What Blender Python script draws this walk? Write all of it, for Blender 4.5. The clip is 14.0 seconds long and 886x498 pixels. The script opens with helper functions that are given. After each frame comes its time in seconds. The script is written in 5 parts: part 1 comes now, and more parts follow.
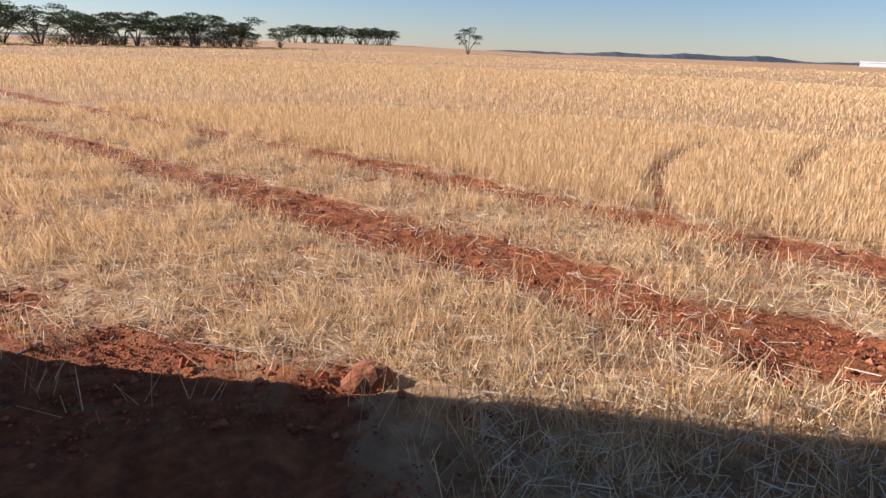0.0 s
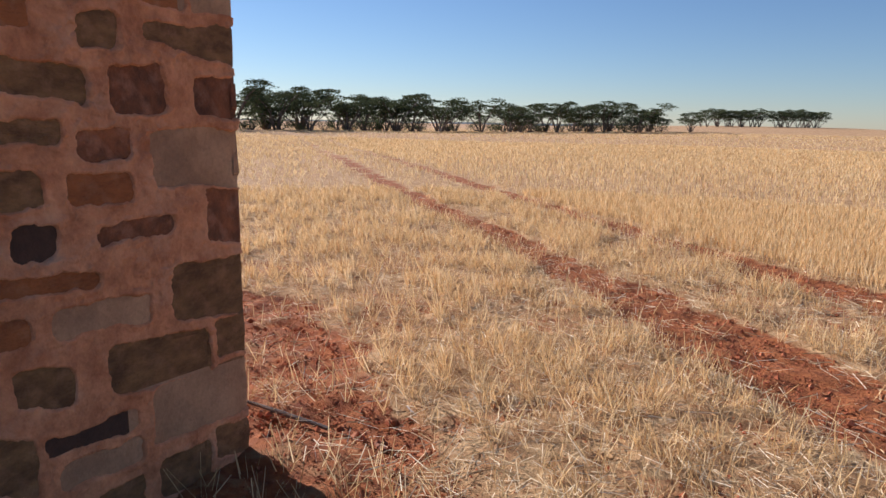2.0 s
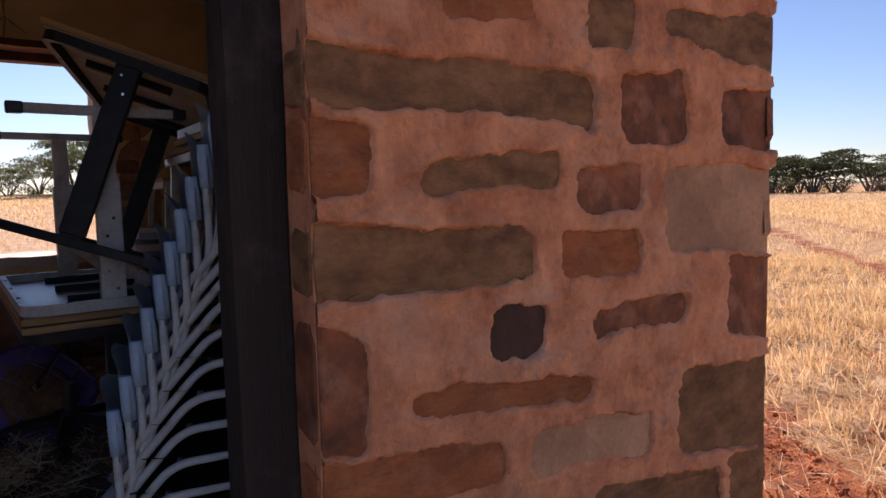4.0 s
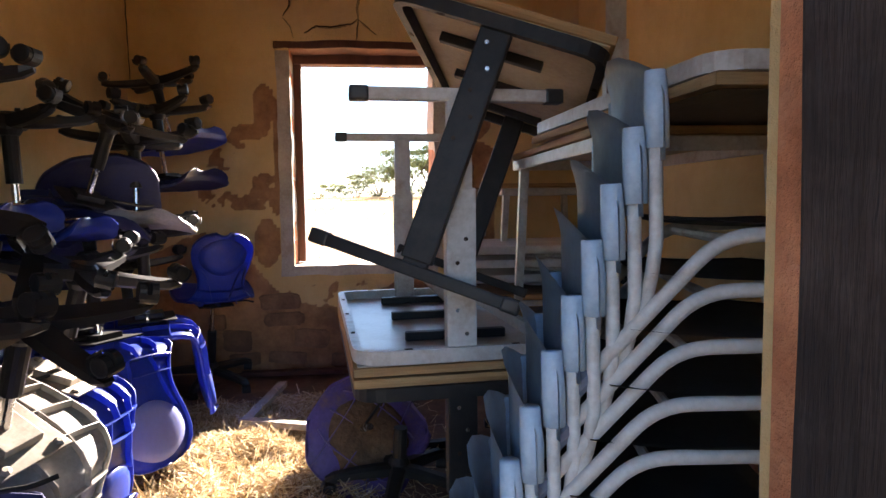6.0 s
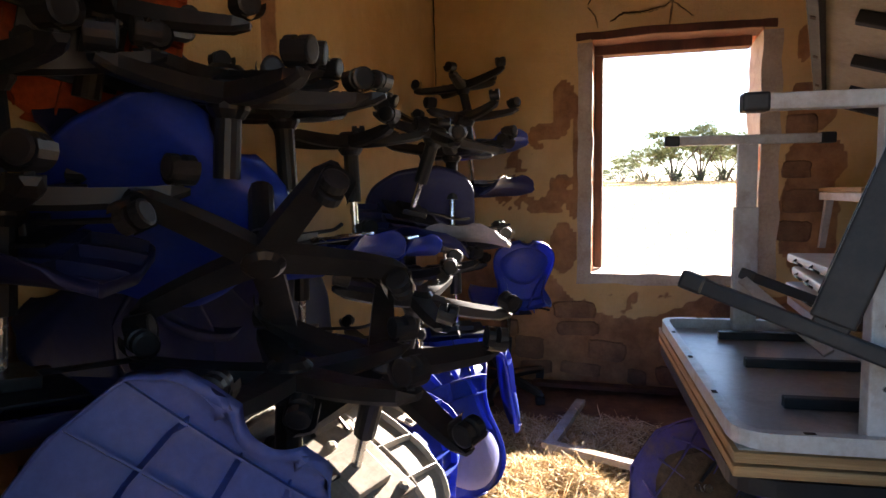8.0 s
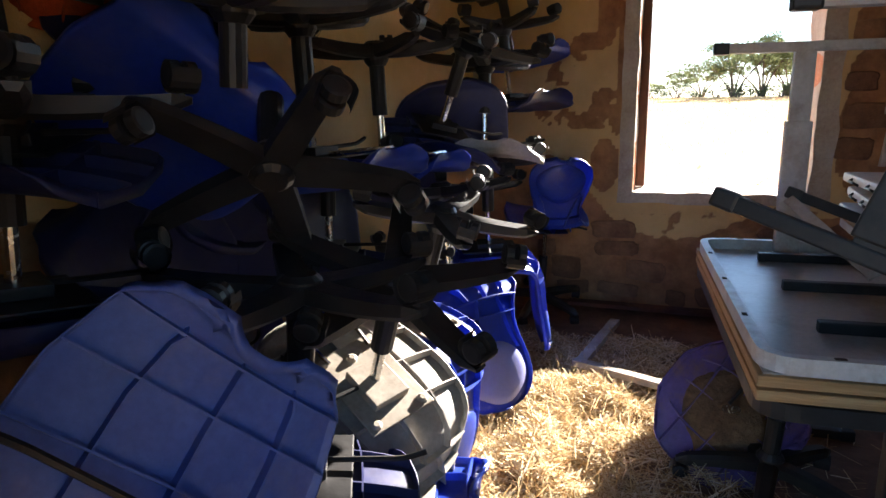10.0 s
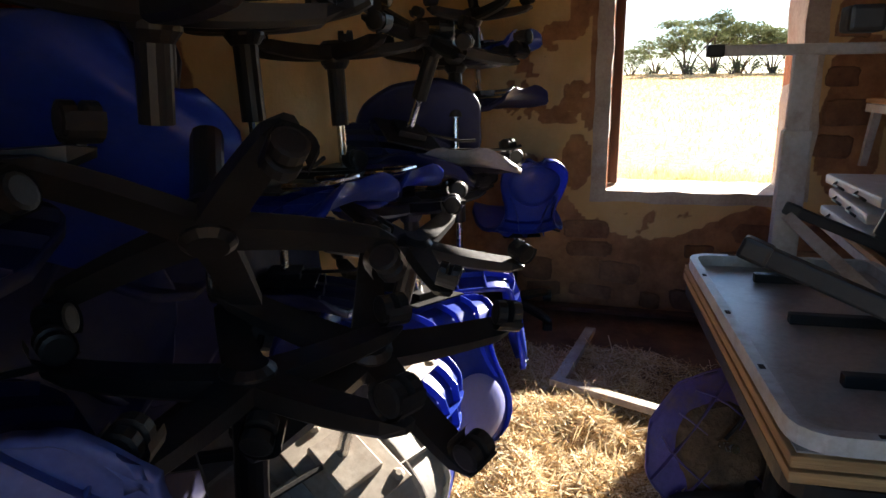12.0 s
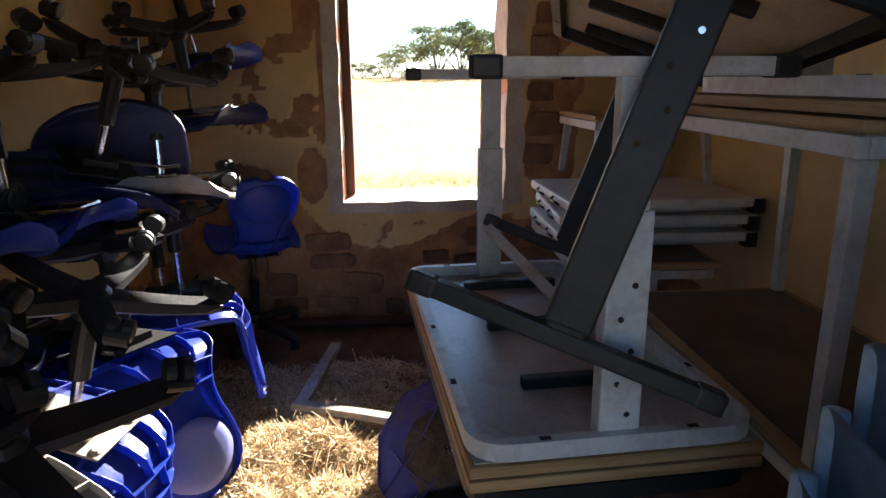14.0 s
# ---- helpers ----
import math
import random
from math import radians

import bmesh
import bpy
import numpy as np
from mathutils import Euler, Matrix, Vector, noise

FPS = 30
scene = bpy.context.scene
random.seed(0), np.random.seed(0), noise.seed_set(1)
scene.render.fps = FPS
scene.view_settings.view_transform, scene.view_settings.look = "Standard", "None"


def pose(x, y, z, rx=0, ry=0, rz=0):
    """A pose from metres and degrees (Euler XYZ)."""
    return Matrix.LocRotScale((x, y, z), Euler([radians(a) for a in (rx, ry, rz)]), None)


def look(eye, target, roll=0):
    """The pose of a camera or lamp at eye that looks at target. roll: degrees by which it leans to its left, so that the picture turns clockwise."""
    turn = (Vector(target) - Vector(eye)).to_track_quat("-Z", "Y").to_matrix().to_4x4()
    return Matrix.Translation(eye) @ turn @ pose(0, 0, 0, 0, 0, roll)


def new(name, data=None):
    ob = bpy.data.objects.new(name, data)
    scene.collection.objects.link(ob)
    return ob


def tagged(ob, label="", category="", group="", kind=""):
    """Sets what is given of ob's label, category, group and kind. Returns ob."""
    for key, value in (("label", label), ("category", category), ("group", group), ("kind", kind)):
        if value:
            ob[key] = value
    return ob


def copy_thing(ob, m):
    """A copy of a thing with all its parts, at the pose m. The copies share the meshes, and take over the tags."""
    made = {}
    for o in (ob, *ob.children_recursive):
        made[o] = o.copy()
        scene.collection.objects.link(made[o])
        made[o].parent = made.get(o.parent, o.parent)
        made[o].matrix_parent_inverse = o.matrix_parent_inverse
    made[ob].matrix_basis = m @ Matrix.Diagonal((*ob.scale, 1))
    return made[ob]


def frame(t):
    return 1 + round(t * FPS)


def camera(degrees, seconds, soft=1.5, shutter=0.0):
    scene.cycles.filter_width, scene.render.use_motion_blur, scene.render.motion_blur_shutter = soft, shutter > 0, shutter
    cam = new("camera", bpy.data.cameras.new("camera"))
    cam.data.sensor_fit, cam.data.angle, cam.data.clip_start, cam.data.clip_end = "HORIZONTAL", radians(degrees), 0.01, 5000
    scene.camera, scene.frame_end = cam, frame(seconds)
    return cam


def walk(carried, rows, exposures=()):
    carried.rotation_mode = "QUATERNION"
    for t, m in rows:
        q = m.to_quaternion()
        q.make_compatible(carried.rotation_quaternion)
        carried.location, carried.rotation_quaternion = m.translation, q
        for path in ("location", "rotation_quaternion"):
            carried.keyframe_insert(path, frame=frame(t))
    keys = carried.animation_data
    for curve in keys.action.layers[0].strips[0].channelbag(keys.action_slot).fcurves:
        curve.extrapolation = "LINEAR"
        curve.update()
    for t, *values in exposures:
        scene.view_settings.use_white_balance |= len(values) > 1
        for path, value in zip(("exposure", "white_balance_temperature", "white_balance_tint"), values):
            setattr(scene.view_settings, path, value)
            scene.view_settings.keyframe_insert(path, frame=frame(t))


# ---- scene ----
cam = camera(68.6, 14.0)
PATH = [
    (0, (0.007, 0.078, 1.69), (0.36, 1.957, 1.104), 2.1),
    (0.1, (-0.014, 0.157, 1.699), (0.198, 2.067, 1.144), 2.2),
    (0.2, (-0.054, 0.212, 1.697), (-0.021, 2.139, 1.161), 1.8),
    (0.3, (-0.046, 0.29, 1.697), (-0.201, 2.215, 1.179), 1.2),
    (0.4, (-0.059, 0.339, 1.705), (-0.387, 2.248, 1.208), 0.8),
    (0.5, (-0.055, 0.38, 1.711), (-0.528, 2.263, 1.231), 0.9),
    (1, (-0.133, 0.726, 1.701), (-0.776, 2.569, 1.263), 1.1),
    (1.5, (-0.192, 1.132, 1.743), (-0.872, 2.961, 1.305), 1.2),
    (2, (-0.418, 1.351, 1.765), (-1.207, 3.149, 1.385), 1.1),
    (2.5, (-0.61, 1.5, 1.782), (-1.553, 3.233, 1.453), 0.8),
    (3, (-0.78, 1.694, 1.745), (-1.925, 3.311, 1.474), 0.2),
    (3.5, (-1.027, 1.764, 1.673), (-2.513, 3.089, 1.489), -1.1),
    (4, (-1.381, 1.819, 1.666), (-3.058, 2.896, 1.491), -1.3),
    (4.2, (-1.504, 1.838, 1.653), (-3.231, 2.834, 1.486), -1.3),
    (6.3, (-2.356, 1.824, 1.71), (-4.35, 1.897, 1.576), -0.7),
    (6.5, (-2.377, 1.797, 1.717), (-4.373, 1.76, 1.594), -0.7),
    (7, (-2.451, 1.702, 1.75), (-4.432, 1.451, 1.638), -0.5),
    (7.5, (-2.553, 1.615, 1.783), (-4.521, 1.276, 1.664), -0.5),
    (8, (-2.569, 1.568, 1.818), (-4.483, 1.019, 1.635), -0.8),
    (8.2, (-2.564, 1.56, 1.828), (-4.426, 0.867, 1.6), -0.9),
    (10.3, (-2.667, 1.622, 1.793), (-4.506, 1.006, 1.303), -0.7),
    (10.5, (-2.733, 1.625, 1.788), (-4.585, 1.074, 1.275), -0.7),
    (11, (-2.871, 1.631, 1.837), (-4.74, 1.121, 1.339), -0.9),
    (11.5, (-2.875, 1.544, 1.842), (-4.743, 1.034, 1.342), -0.8),
    (12, (-2.864, 1.491, 1.901), (-4.722, 0.943, 1.402), -0.7),
    (12.5, (-2.897, 1.529, 1.957), (-4.756, 0.979, 1.464), -0.8),
    (13, (-2.9, 1.564, 1.962), (-4.795, 1.156, 1.468), -0.5),
    (13.5, (-2.925, 1.61, 1.957), (-4.857, 1.456, 1.463), -0.3),
    (14, (-2.935, 1.665, 1.963), (-4.867, 1.797, 1.463), -0.3),
]
EXPOSURES = [(0, 0.96, 5850, 22), (2.5, 0.82, 5850, 18), (4.2, 1.42, 6500, 32), (6.3, 3.5, 6650, 17), (8.2, 3.32, 6650, 16), (10.3, 3.2, 6350, 12), (11.5, 2.92, 6450, 12), (12.5, 2.62, 6550, 12), (14, 2.9, 6250, 12)]
walk(cam, [(t, look(eye, target, roll)) for t, eye, target, roll in PATH], EXPOSURES)

# ---------------------------------------------------------------- sky and sun
SUN_ELEVATION = radians(23.0)
SUN_TO = Vector((-0.948 * math.cos(SUN_ELEVATION), 0.319 * math.cos(SUN_ELEVATION), math.sin(SUN_ELEVATION)))
world = bpy.data.worlds.new("world")
world.use_nodes = True
scene.world = world
sky = world.node_tree.nodes.new("ShaderNodeTexSky")
sky.sky_type = 'NISHITA'
sky.sun_disc = False
sky.sun_elevation = SUN_ELEVATION
sky.sun_rotation = math.atan2(SUN_TO.x, SUN_TO.y)
sky.air_density, sky.dust_density, sky.ozone_density = 1.0, 0.05, 4.0
background = world.node_tree.nodes["Background"]
background.inputs["Strength"].default_value = 0.054
world.node_tree.links.new(sky.outputs["Color"], background.inputs["Color"])
sun = new("sun", bpy.data.lights.new("sun", 'SUN'))
sun.data.energy = 5.0
sun.data.angle = radians(0.53)
sun.data.color = (1.0, 0.92, 0.82)
sun.matrix_world = look(SUN_TO * 50, (0, 0, 0))


# ---------------------------------------------------------------- materials
def node(tree, kind, **settings):
    n = tree.nodes.new(kind)
    for key, value in settings.items():
        n.inputs[key].default_value = value
    return n


def surface(name, light, dark, scale=6.0, rough=0.8, metal=0.0, bump=0.25, fine=60.0, stain=None, stain_amount=0.5,
            stain_scale=1.5, vary=0.0, spec=0.4, stretch=(1, 1, 1)):
    """A material of two tones at two scales, with a bump, stains and a change of tone from piece to piece."""
    m = bpy.data.materials.new(name)
    m.use_nodes = True
    tree = m.node_tree
    b = tree.nodes["Principled BSDF"]
    b.inputs["Metallic"].default_value = metal
    b.inputs["Specular IOR Level"].default_value = spec
    coords = node(tree, "ShaderNodeTexCoord")
    mapping = node(tree, "ShaderNodeMapping")
    mapping.inputs["Scale"].default_value = stretch
    mapping.inputs["Location"].default_value = (1.37, 2.71, 3.13)
    tree.links.new(coords.outputs["Object"], mapping.inputs["Vector"])
    big = node(tree, "ShaderNodeTexNoise", Scale=scale, Detail=6.0, Roughness=0.6)
    small = node(tree, "ShaderNodeTexNoise", Scale=fine, Detail=4.0, Roughness=0.65)
    if vary:
        piece = node(tree, "ShaderNodeObjectInfo")
        shift = node(tree, "ShaderNodeMath")
        shift.operation = 'MULTIPLY'
        shift.inputs[1].default_value = 60.0
        tree.links.new(piece.outputs["Random"], shift.inputs[0])
        for n in (big, small):
            n.noise_dimensions = '4D'
            tree.links.new(shift.outputs["Value"], n.inputs["W"])
    for n in (big, small):
        tree.links.new(mapping.outputs["Vector"], n.inputs["Vector"])
    ramp = node(tree, "ShaderNodeMapRange")
    ramp.inputs["From Min"].default_value, ramp.inputs["From Max"].default_value = 0.35, 0.66
    tree.links.new(big.outputs["Fac"], ramp.inputs["Value"])
    mix = node(tree, "ShaderNodeMix")
    mix.data_type = 'RGBA'
    mix.inputs["A"].default_value, mix.inputs["B"].default_value = (*dark, 1), (*light, 1)
    tree.links.new(ramp.outputs["Result"], mix.inputs["Factor"])
    colour = mix.outputs["Result"]
    grain = node(tree, "ShaderNodeMix")
    grain.data_type, grain.blend_type = 'RGBA', 'OVERLAY'
    grain.inputs["Factor"].default_value = 0.35
    tree.links.new(colour, grain.inputs["A"])
    tree.links.new(small.outputs["Fac"], grain.inputs["B"])
    colour = grain.outputs["Result"]
    if stain:
        where = node(tree, "ShaderNodeTexNoise", Scale=stain_scale, Detail=7.0, Roughness=0.7)
        tree.links.new(coords.outputs["Object"], where.inputs["Vector"])
        cut = node(tree, "ShaderNodeMapRange")
        cut.inputs["From Min"].default_value, cut.inputs["From Max"].default_value = 0.5, 0.68
        cut.inputs["To Max"].default_value = stain_amount
        tree.links.new(where.outputs["Fac"], cut.inputs["Value"])
        dirty = node(tree, "ShaderNodeMix")
        dirty.data_type = 'RGBA'
        dirty.inputs["B"].default_value = (*stain, 1)
        tree.links.new(cut.outputs["Result"], dirty.inputs["Factor"])
        tree.links.new(colour, dirty.inputs["A"])
        colour = dirty.outputs["Result"]
    if vary:
        info = node(tree, "ShaderNodeObjectInfo")
        tone = node(tree, "ShaderNodeMapRange")
        tone.inputs["To Min"].default_value, tone.inputs["To Max"].default_value = 1 - vary, 1 + vary
        tree.links.new(info.outputs["Random"], tone.inputs["Value"])
        hsv = node(tree, "ShaderNodeHueSaturation")
        tree.links.new(tone.outputs["Result"], hsv.inputs["Value"])
        tree.links.new(colour, hsv.inputs["Color"])
        colour = hsv.outputs["Color"]
    tree.links.new(colour, b.inputs["Base Color"])
    shine = node(tree, "ShaderNodeMapRange")
    shine.inputs["To Min"].default_value, shine.inputs["To Max"].default_value = max(0.05, rough - 0.12), min(1, rough + 0.12)
    tree.links.new(small.outputs["Fac"], shine.inputs["Value"])
    tree.links.new(shine.outputs["Result"], b.inputs["Roughness"])
    if bump:
        height = node(tree, "ShaderNodeMath")
        height.operation = 'MULTIPLY_ADD'
        height.inputs[1].default_value = 0.3
        tree.links.new(big.outputs["Fac"], height.inputs[0])
        tree.links.new(small.outputs["Fac"], height.inputs[2])
        relief = node(tree, "ShaderNodeBump", Strength=bump, Distance=0.01)
        tree.links.new(height.outputs["Value"], relief.inputs["Height"])
        tree.links.new(relief.outputs["Normal"], b.inputs["Normal"])
    return m


def blended(name, under, over, attribute, rough=0.9, bump=0.5, breakup=9.0, distance=0.012):
    """Two surfaces, each of two tones, parted by a named value of the mesh and broken up by noise."""
    m = bpy.data.materials.new(name)
    m.use_nodes = True
    tree = m.node_tree
    b = tree.nodes["Principled BSDF"]
    b.inputs["Roughness"].default_value = rough
    b.inputs["Specular IOR Level"].default_value = 0.2
    coords = node(tree, "ShaderNodeTexCoord")
    tones = []
    for (light, dark, scale) in (under, over):
        n = node(tree, "ShaderNodeTexNoise", Scale=scale, Detail=8.0, Roughness=0.68)
        tree.links.new(coords.outputs["Object"], n.inputs["Vector"])
        r = node(tree, "ShaderNodeMapRange")
        r.inputs["From Min"].default_value, r.inputs["From Max"].default_value = 0.36, 0.64
        tree.links.new(n.outputs["Fac"], r.inputs["Value"])
        mix = node(tree, "ShaderNodeMix")
        mix.data_type = 'RGBA'
        mix.inputs["A"].default_value, mix.inputs["B"].default_value = (*dark, 1), (*light, 1)
        tree.links.new(r.outputs["Result"], mix.inputs["Factor"])
        tones.append(mix.outputs["Result"])
    value = node(tree, "ShaderNodeAttribute")
    value.attribute_name = attribute
    rag = node(tree, "ShaderNodeTexNoise", Scale=breakup, Detail=8.0, Roughness=0.75)
    tree.links.new(coords.outputs["Object"], rag.inputs["Vector"])
    add = node(tree, "ShaderNodeMath")
    add.operation = 'ADD'
    tree.links.new(value.outputs["Fac"], add.inputs[0])
    tree.links.new(rag.outputs["Fac"], add.inputs[1])
    cut = node(tree, "ShaderNodeMapRange")
    cut.inputs["From Min"].default_value, cut.inputs["From Max"].default_value = 0.92, 1.08
    tree.links.new(add.outputs["Value"], cut.inputs["Value"])
    both = node(tree, "ShaderNodeMix")
    both.data_type = 'RGBA'
    tree.links.new(cut.outputs["Result"], both.inputs["Factor"])
    tree.links.new(tones[0], both.inputs["A"])
    tree.links.new(tones[1], both.inputs["B"])
    tree.links.new(both.outputs["Result"], b.inputs["Base Color"])
    fine = node(tree, "ShaderNodeTexNoise", Scale=45.0, Detail=5.0, Roughness=0.7)
    tree.links.new(coords.outputs["Object"], fine.inputs["Vector"])
    relief = node(tree, "ShaderNodeBump", Strength=bump, Distance=distance)
    tree.links.new(fine.outputs["Fac"], relief.inputs["Height"])
    tree.links.new(relief.outputs["Normal"], b.inputs["Normal"])
    return m


def straw_material(name, tones, glow=0.35):
    """Dry stalks: each its own tone, and some of the light goes through."""
    m = bpy.data.materials.new(name)
    m.use_nodes = True
    tree = m.node_tree
    tree.nodes.remove(tree.nodes["Principled BSDF"])
    out = tree.nodes["Material Output"]
    geo = node(tree, "ShaderNodeNewGeometry")
    ramp = node(tree, "ShaderNodeValToRGB")
    ramp.color_ramp.elements[0].color = (*tones[0], 1)
    ramp.color_ramp.elements[1].color = (*tones[-1], 1)
    for i, c in enumerate(tones[1:-1]):
        ramp.color_ramp.elements.new((i + 1) / (len(tones) - 1)).color = (*c, 1)
    tree.links.new(geo.outputs["Random Per Island"], ramp.inputs["Fac"])
    solid, thin, mix = node(tree, "ShaderNodeBsdfDiffuse"), node(tree, "ShaderNodeBsdfTranslucent"), node(tree, "ShaderNodeMixShader", Fac=glow)
    tree.links.new(ramp.outputs["Color"], solid.inputs["Color"])
    tree.links.new(ramp.outputs["Color"], thin.inputs["Color"])
    tree.links.new(solid.outputs["BSDF"], mix.inputs[1])
    tree.links.new(thin.outputs["BSDF"], mix.inputs[2])
    tree.links.new(mix.outputs["Shader"], out.inputs["Surface"])
    return m


def let_through(m, colour, share):
    """Thin plastic: part of the light that falls on one side comes out of the other."""
    tree = m.node_tree
    out, solid = tree.nodes["Material Output"], tree.nodes["Principled BSDF"]
    thin, mix = node(tree, "ShaderNodeBsdfTranslucent"), node(tree, "ShaderNodeMixShader", Fac=share)
    thin.inputs["Color"].default_value = (*colour, 1)
    tree.links.new(solid.outputs["BSDF"], mix.inputs[1])
    tree.links.new(thin.outputs["BSDF"], mix.inputs[2])
    tree.links.new(mix.outputs["Shader"], out.inputs["Surface"])


RED_SOIL, STRAW_COVER = ((0.43, 0.15, 0.05), (0.20, 0.062, 0.024), 9.0), ((0.60, 0.40, 0.20), (0.33, 0.16, 0.065), 5.0)
M_ground = blended("field soil and straw", STRAW_COVER, RED_SOIL, "bare", 0.95, 1.0, 5.0, 0.03)
M_stubble = straw_material("dry stubble", [(0.50, 0.30, 0.125), (0.70, 0.47, 0.22), (0.78, 0.56, 0.28), (0.82, 0.65, 0.39)])
M_litter = straw_material("pale fallen straw", [(0.36, 0.22, 0.10), (0.62, 0.45, 0.24), (0.78, 0.64, 0.42), (0.86, 0.76, 0.56)], 0.2)
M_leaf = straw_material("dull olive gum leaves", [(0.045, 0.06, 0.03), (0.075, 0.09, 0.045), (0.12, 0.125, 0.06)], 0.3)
# lighter copy of M_leaf: sun and glare on the crowns put into the tones
M_leaf_sunny = straw_material("gum leaves painted sunlit olive", [(0.10, 0.12, 0.055), (0.15, 0.17, 0.075), (0.22, 0.23, 0.11)], 0.4)
M_bark = surface("grey brown bark", (0.16, 0.12, 0.09), (0.07, 0.05, 0.04), 9, 0.9)
M_far = surface("far wooded hills", (0.10, 0.12, 0.13), (0.06, 0.08, 0.09), 0.02, 1.0, bump=0)
M_shed = surface("white painted sheet iron", (0.78, 0.77, 0.75), (0.66, 0.65, 0.63), 0.3, 0.5)
M_mortar = surface("pink lime mortar", (0.74, 0.33, 0.165), (0.42, 0.155, 0.07), 7, 0.95, bump=1.0, fine=55, stain=(0.66, 0.40, 0.26), stain_amount=0.5, stain_scale=3)
M_stones = {
    "olive": surface("olive brown sandstone", (0.30, 0.152, 0.062), (0.13, 0.062, 0.027), 9, 0.9, bump=1.0, fine=45, vary=0.15, stretch=(1, 1, 2.2), stain=(0.48, 0.24, 0.13), stain_amount=0.35, stain_scale=11),
    "red": surface("dark red brown ironstone", (0.28, 0.094, 0.038), (0.09, 0.035, 0.018), 11, 0.85, bump=1.0, fine=40, vary=0.2, stain=(0.42, 0.20, 0.12), stain_amount=0.5, stain_scale=9),
    "orange": surface("orange sandstone", (0.44, 0.148, 0.048), (0.24, 0.078, 0.028), 6, 0.9, bump=1.0, fine=45, vary=0.15, stretch=(1, 1, 2.2), stain=(0.48, 0.24, 0.13), stain_amount=0.35, stain_scale=11),
    "dark": surface("near black ironstone", (0.085, 0.042, 0.028), (0.035, 0.02, 0.014), 9, 0.85, bump=0.7, vary=0.2),
    "pale": surface("pale tan quoin stone", (0.50, 0.29, 0.165), (0.33, 0.175, 0.095), 5, 0.9, bump=0.9, vary=0.1, stain=(0.2, 0.11, 0.07), stain_amount=0.4, stain_scale=4),
}
M_plaster = blended("cream limewash over rubble", ((0.52, 0.29, 0.145), (0.29, 0.15, 0.08), 6.0), ((0.82, 0.62, 0.31), (0.68, 0.47, 0.21), 1.6), "plaster", 0.92, 0.5, 4.0)
M_rubble = surface("brown rubble stone", (0.36, 0.20, 0.11), (0.18, 0.10, 0.06), 7, 0.95, bump=0.9, vary=0.25)
M_band = surface("dirty white cement render", (0.66, 0.60, 0.50), (0.50, 0.42, 0.33), 4, 0.9, bump=0.4, stain=(0.36, 0.24, 0.16), stain_amount=0.6, stain_scale=5)
M_timber = surface("old red brown timber", (0.17, 0.075, 0.045), (0.08, 0.035, 0.025), 5, 0.7, bump=0.5, stretch=(1, 1, 0.15))
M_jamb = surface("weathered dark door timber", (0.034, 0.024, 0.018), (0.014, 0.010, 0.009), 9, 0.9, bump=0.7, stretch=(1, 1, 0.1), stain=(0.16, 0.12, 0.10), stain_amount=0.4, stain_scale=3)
M_jamb_grey = surface("flaking grey paint on timber", (0.42, 0.39, 0.37), (0.27, 0.24, 0.22), 7, 0.75, bump=0.5, stain=(0.62, 0.62, 0.62), stain_amount=0.7, stain_scale=9)
M_ceiling = surface("smoke stained ceiling boards", (0.34, 0.27, 0.19), (0.20, 0.15, 0.10), 3, 0.9)
M_dirt = surface("trodden earth floor", (0.22, 0.13, 0.08), (0.10, 0.06, 0.04), 5, 0.95, bump=0.9, fine=35)
M_black_plastic = surface("dusty black plastic", (0.022, 0.021, 0.020), (0.011, 0.0105, 0.0105), 7, 0.45, bump=0.08, stain=(0.08, 0.065, 0.05), stain_amount=0.2, stain_scale=6)
M_chrome = surface("dull chrome", (0.75, 0.74, 0.72), (0.55, 0.53, 0.5), 20, 0.25, metal=1.0, bump=0)
M_plate = surface("dusty steel plate", (0.42, 0.37, 0.30), (0.27, 0.23, 0.18), 7, 0.6, metal=0.15, bump=0.05, stain=(0.16, 0.10, 0.06), stain_amount=0.5, stain_scale=9)
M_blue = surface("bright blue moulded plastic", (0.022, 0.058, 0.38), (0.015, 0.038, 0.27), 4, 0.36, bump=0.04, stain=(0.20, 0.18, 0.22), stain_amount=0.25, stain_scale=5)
M_pale_blue = surface("sun faded blue plastic", (0.085, 0.135, 0.40), (0.06, 0.095, 0.31), 4, 0.5, bump=0.05, stain=(0.22, 0.20, 0.24), stain_amount=0.35, stain_scale=4)
M_pad = surface("thin pale violet plastic", (0.34, 0.36, 0.62), (0.26, 0.28, 0.54), 5, 0.35, bump=0.04, stain=(0.30, 0.27, 0.30), stain_amount=0.25, stain_scale=6)
let_through(M_pad, (0.75, 0.75, 0.95), 0.45)
let_through(M_blue, (0.05, 0.10, 0.75), 0.16)
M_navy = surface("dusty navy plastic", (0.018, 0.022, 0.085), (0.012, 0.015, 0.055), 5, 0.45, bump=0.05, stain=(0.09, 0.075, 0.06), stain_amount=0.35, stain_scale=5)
M_grey_plastic = surface("dusty grey plastic", (0.36, 0.34, 0.31), (0.26, 0.24, 0.21), 5, 0.55, bump=0.06, stain=(0.26, 0.19, 0.13), stain_amount=0.5, stain_scale=5)
M_purple = surface("dirty violet blue plastic", (0.13, 0.085, 0.30), (0.09, 0.06, 0.19), 5, 0.5, bump=0.05, stain=(0.22, 0.13, 0.075), stain_amount=0.8, stain_scale=5)
M_mud = surface("dried brown mud", (0.20, 0.12, 0.065), (0.10, 0.06, 0.035), 14, 0.95, bump=0.9, fine=50)
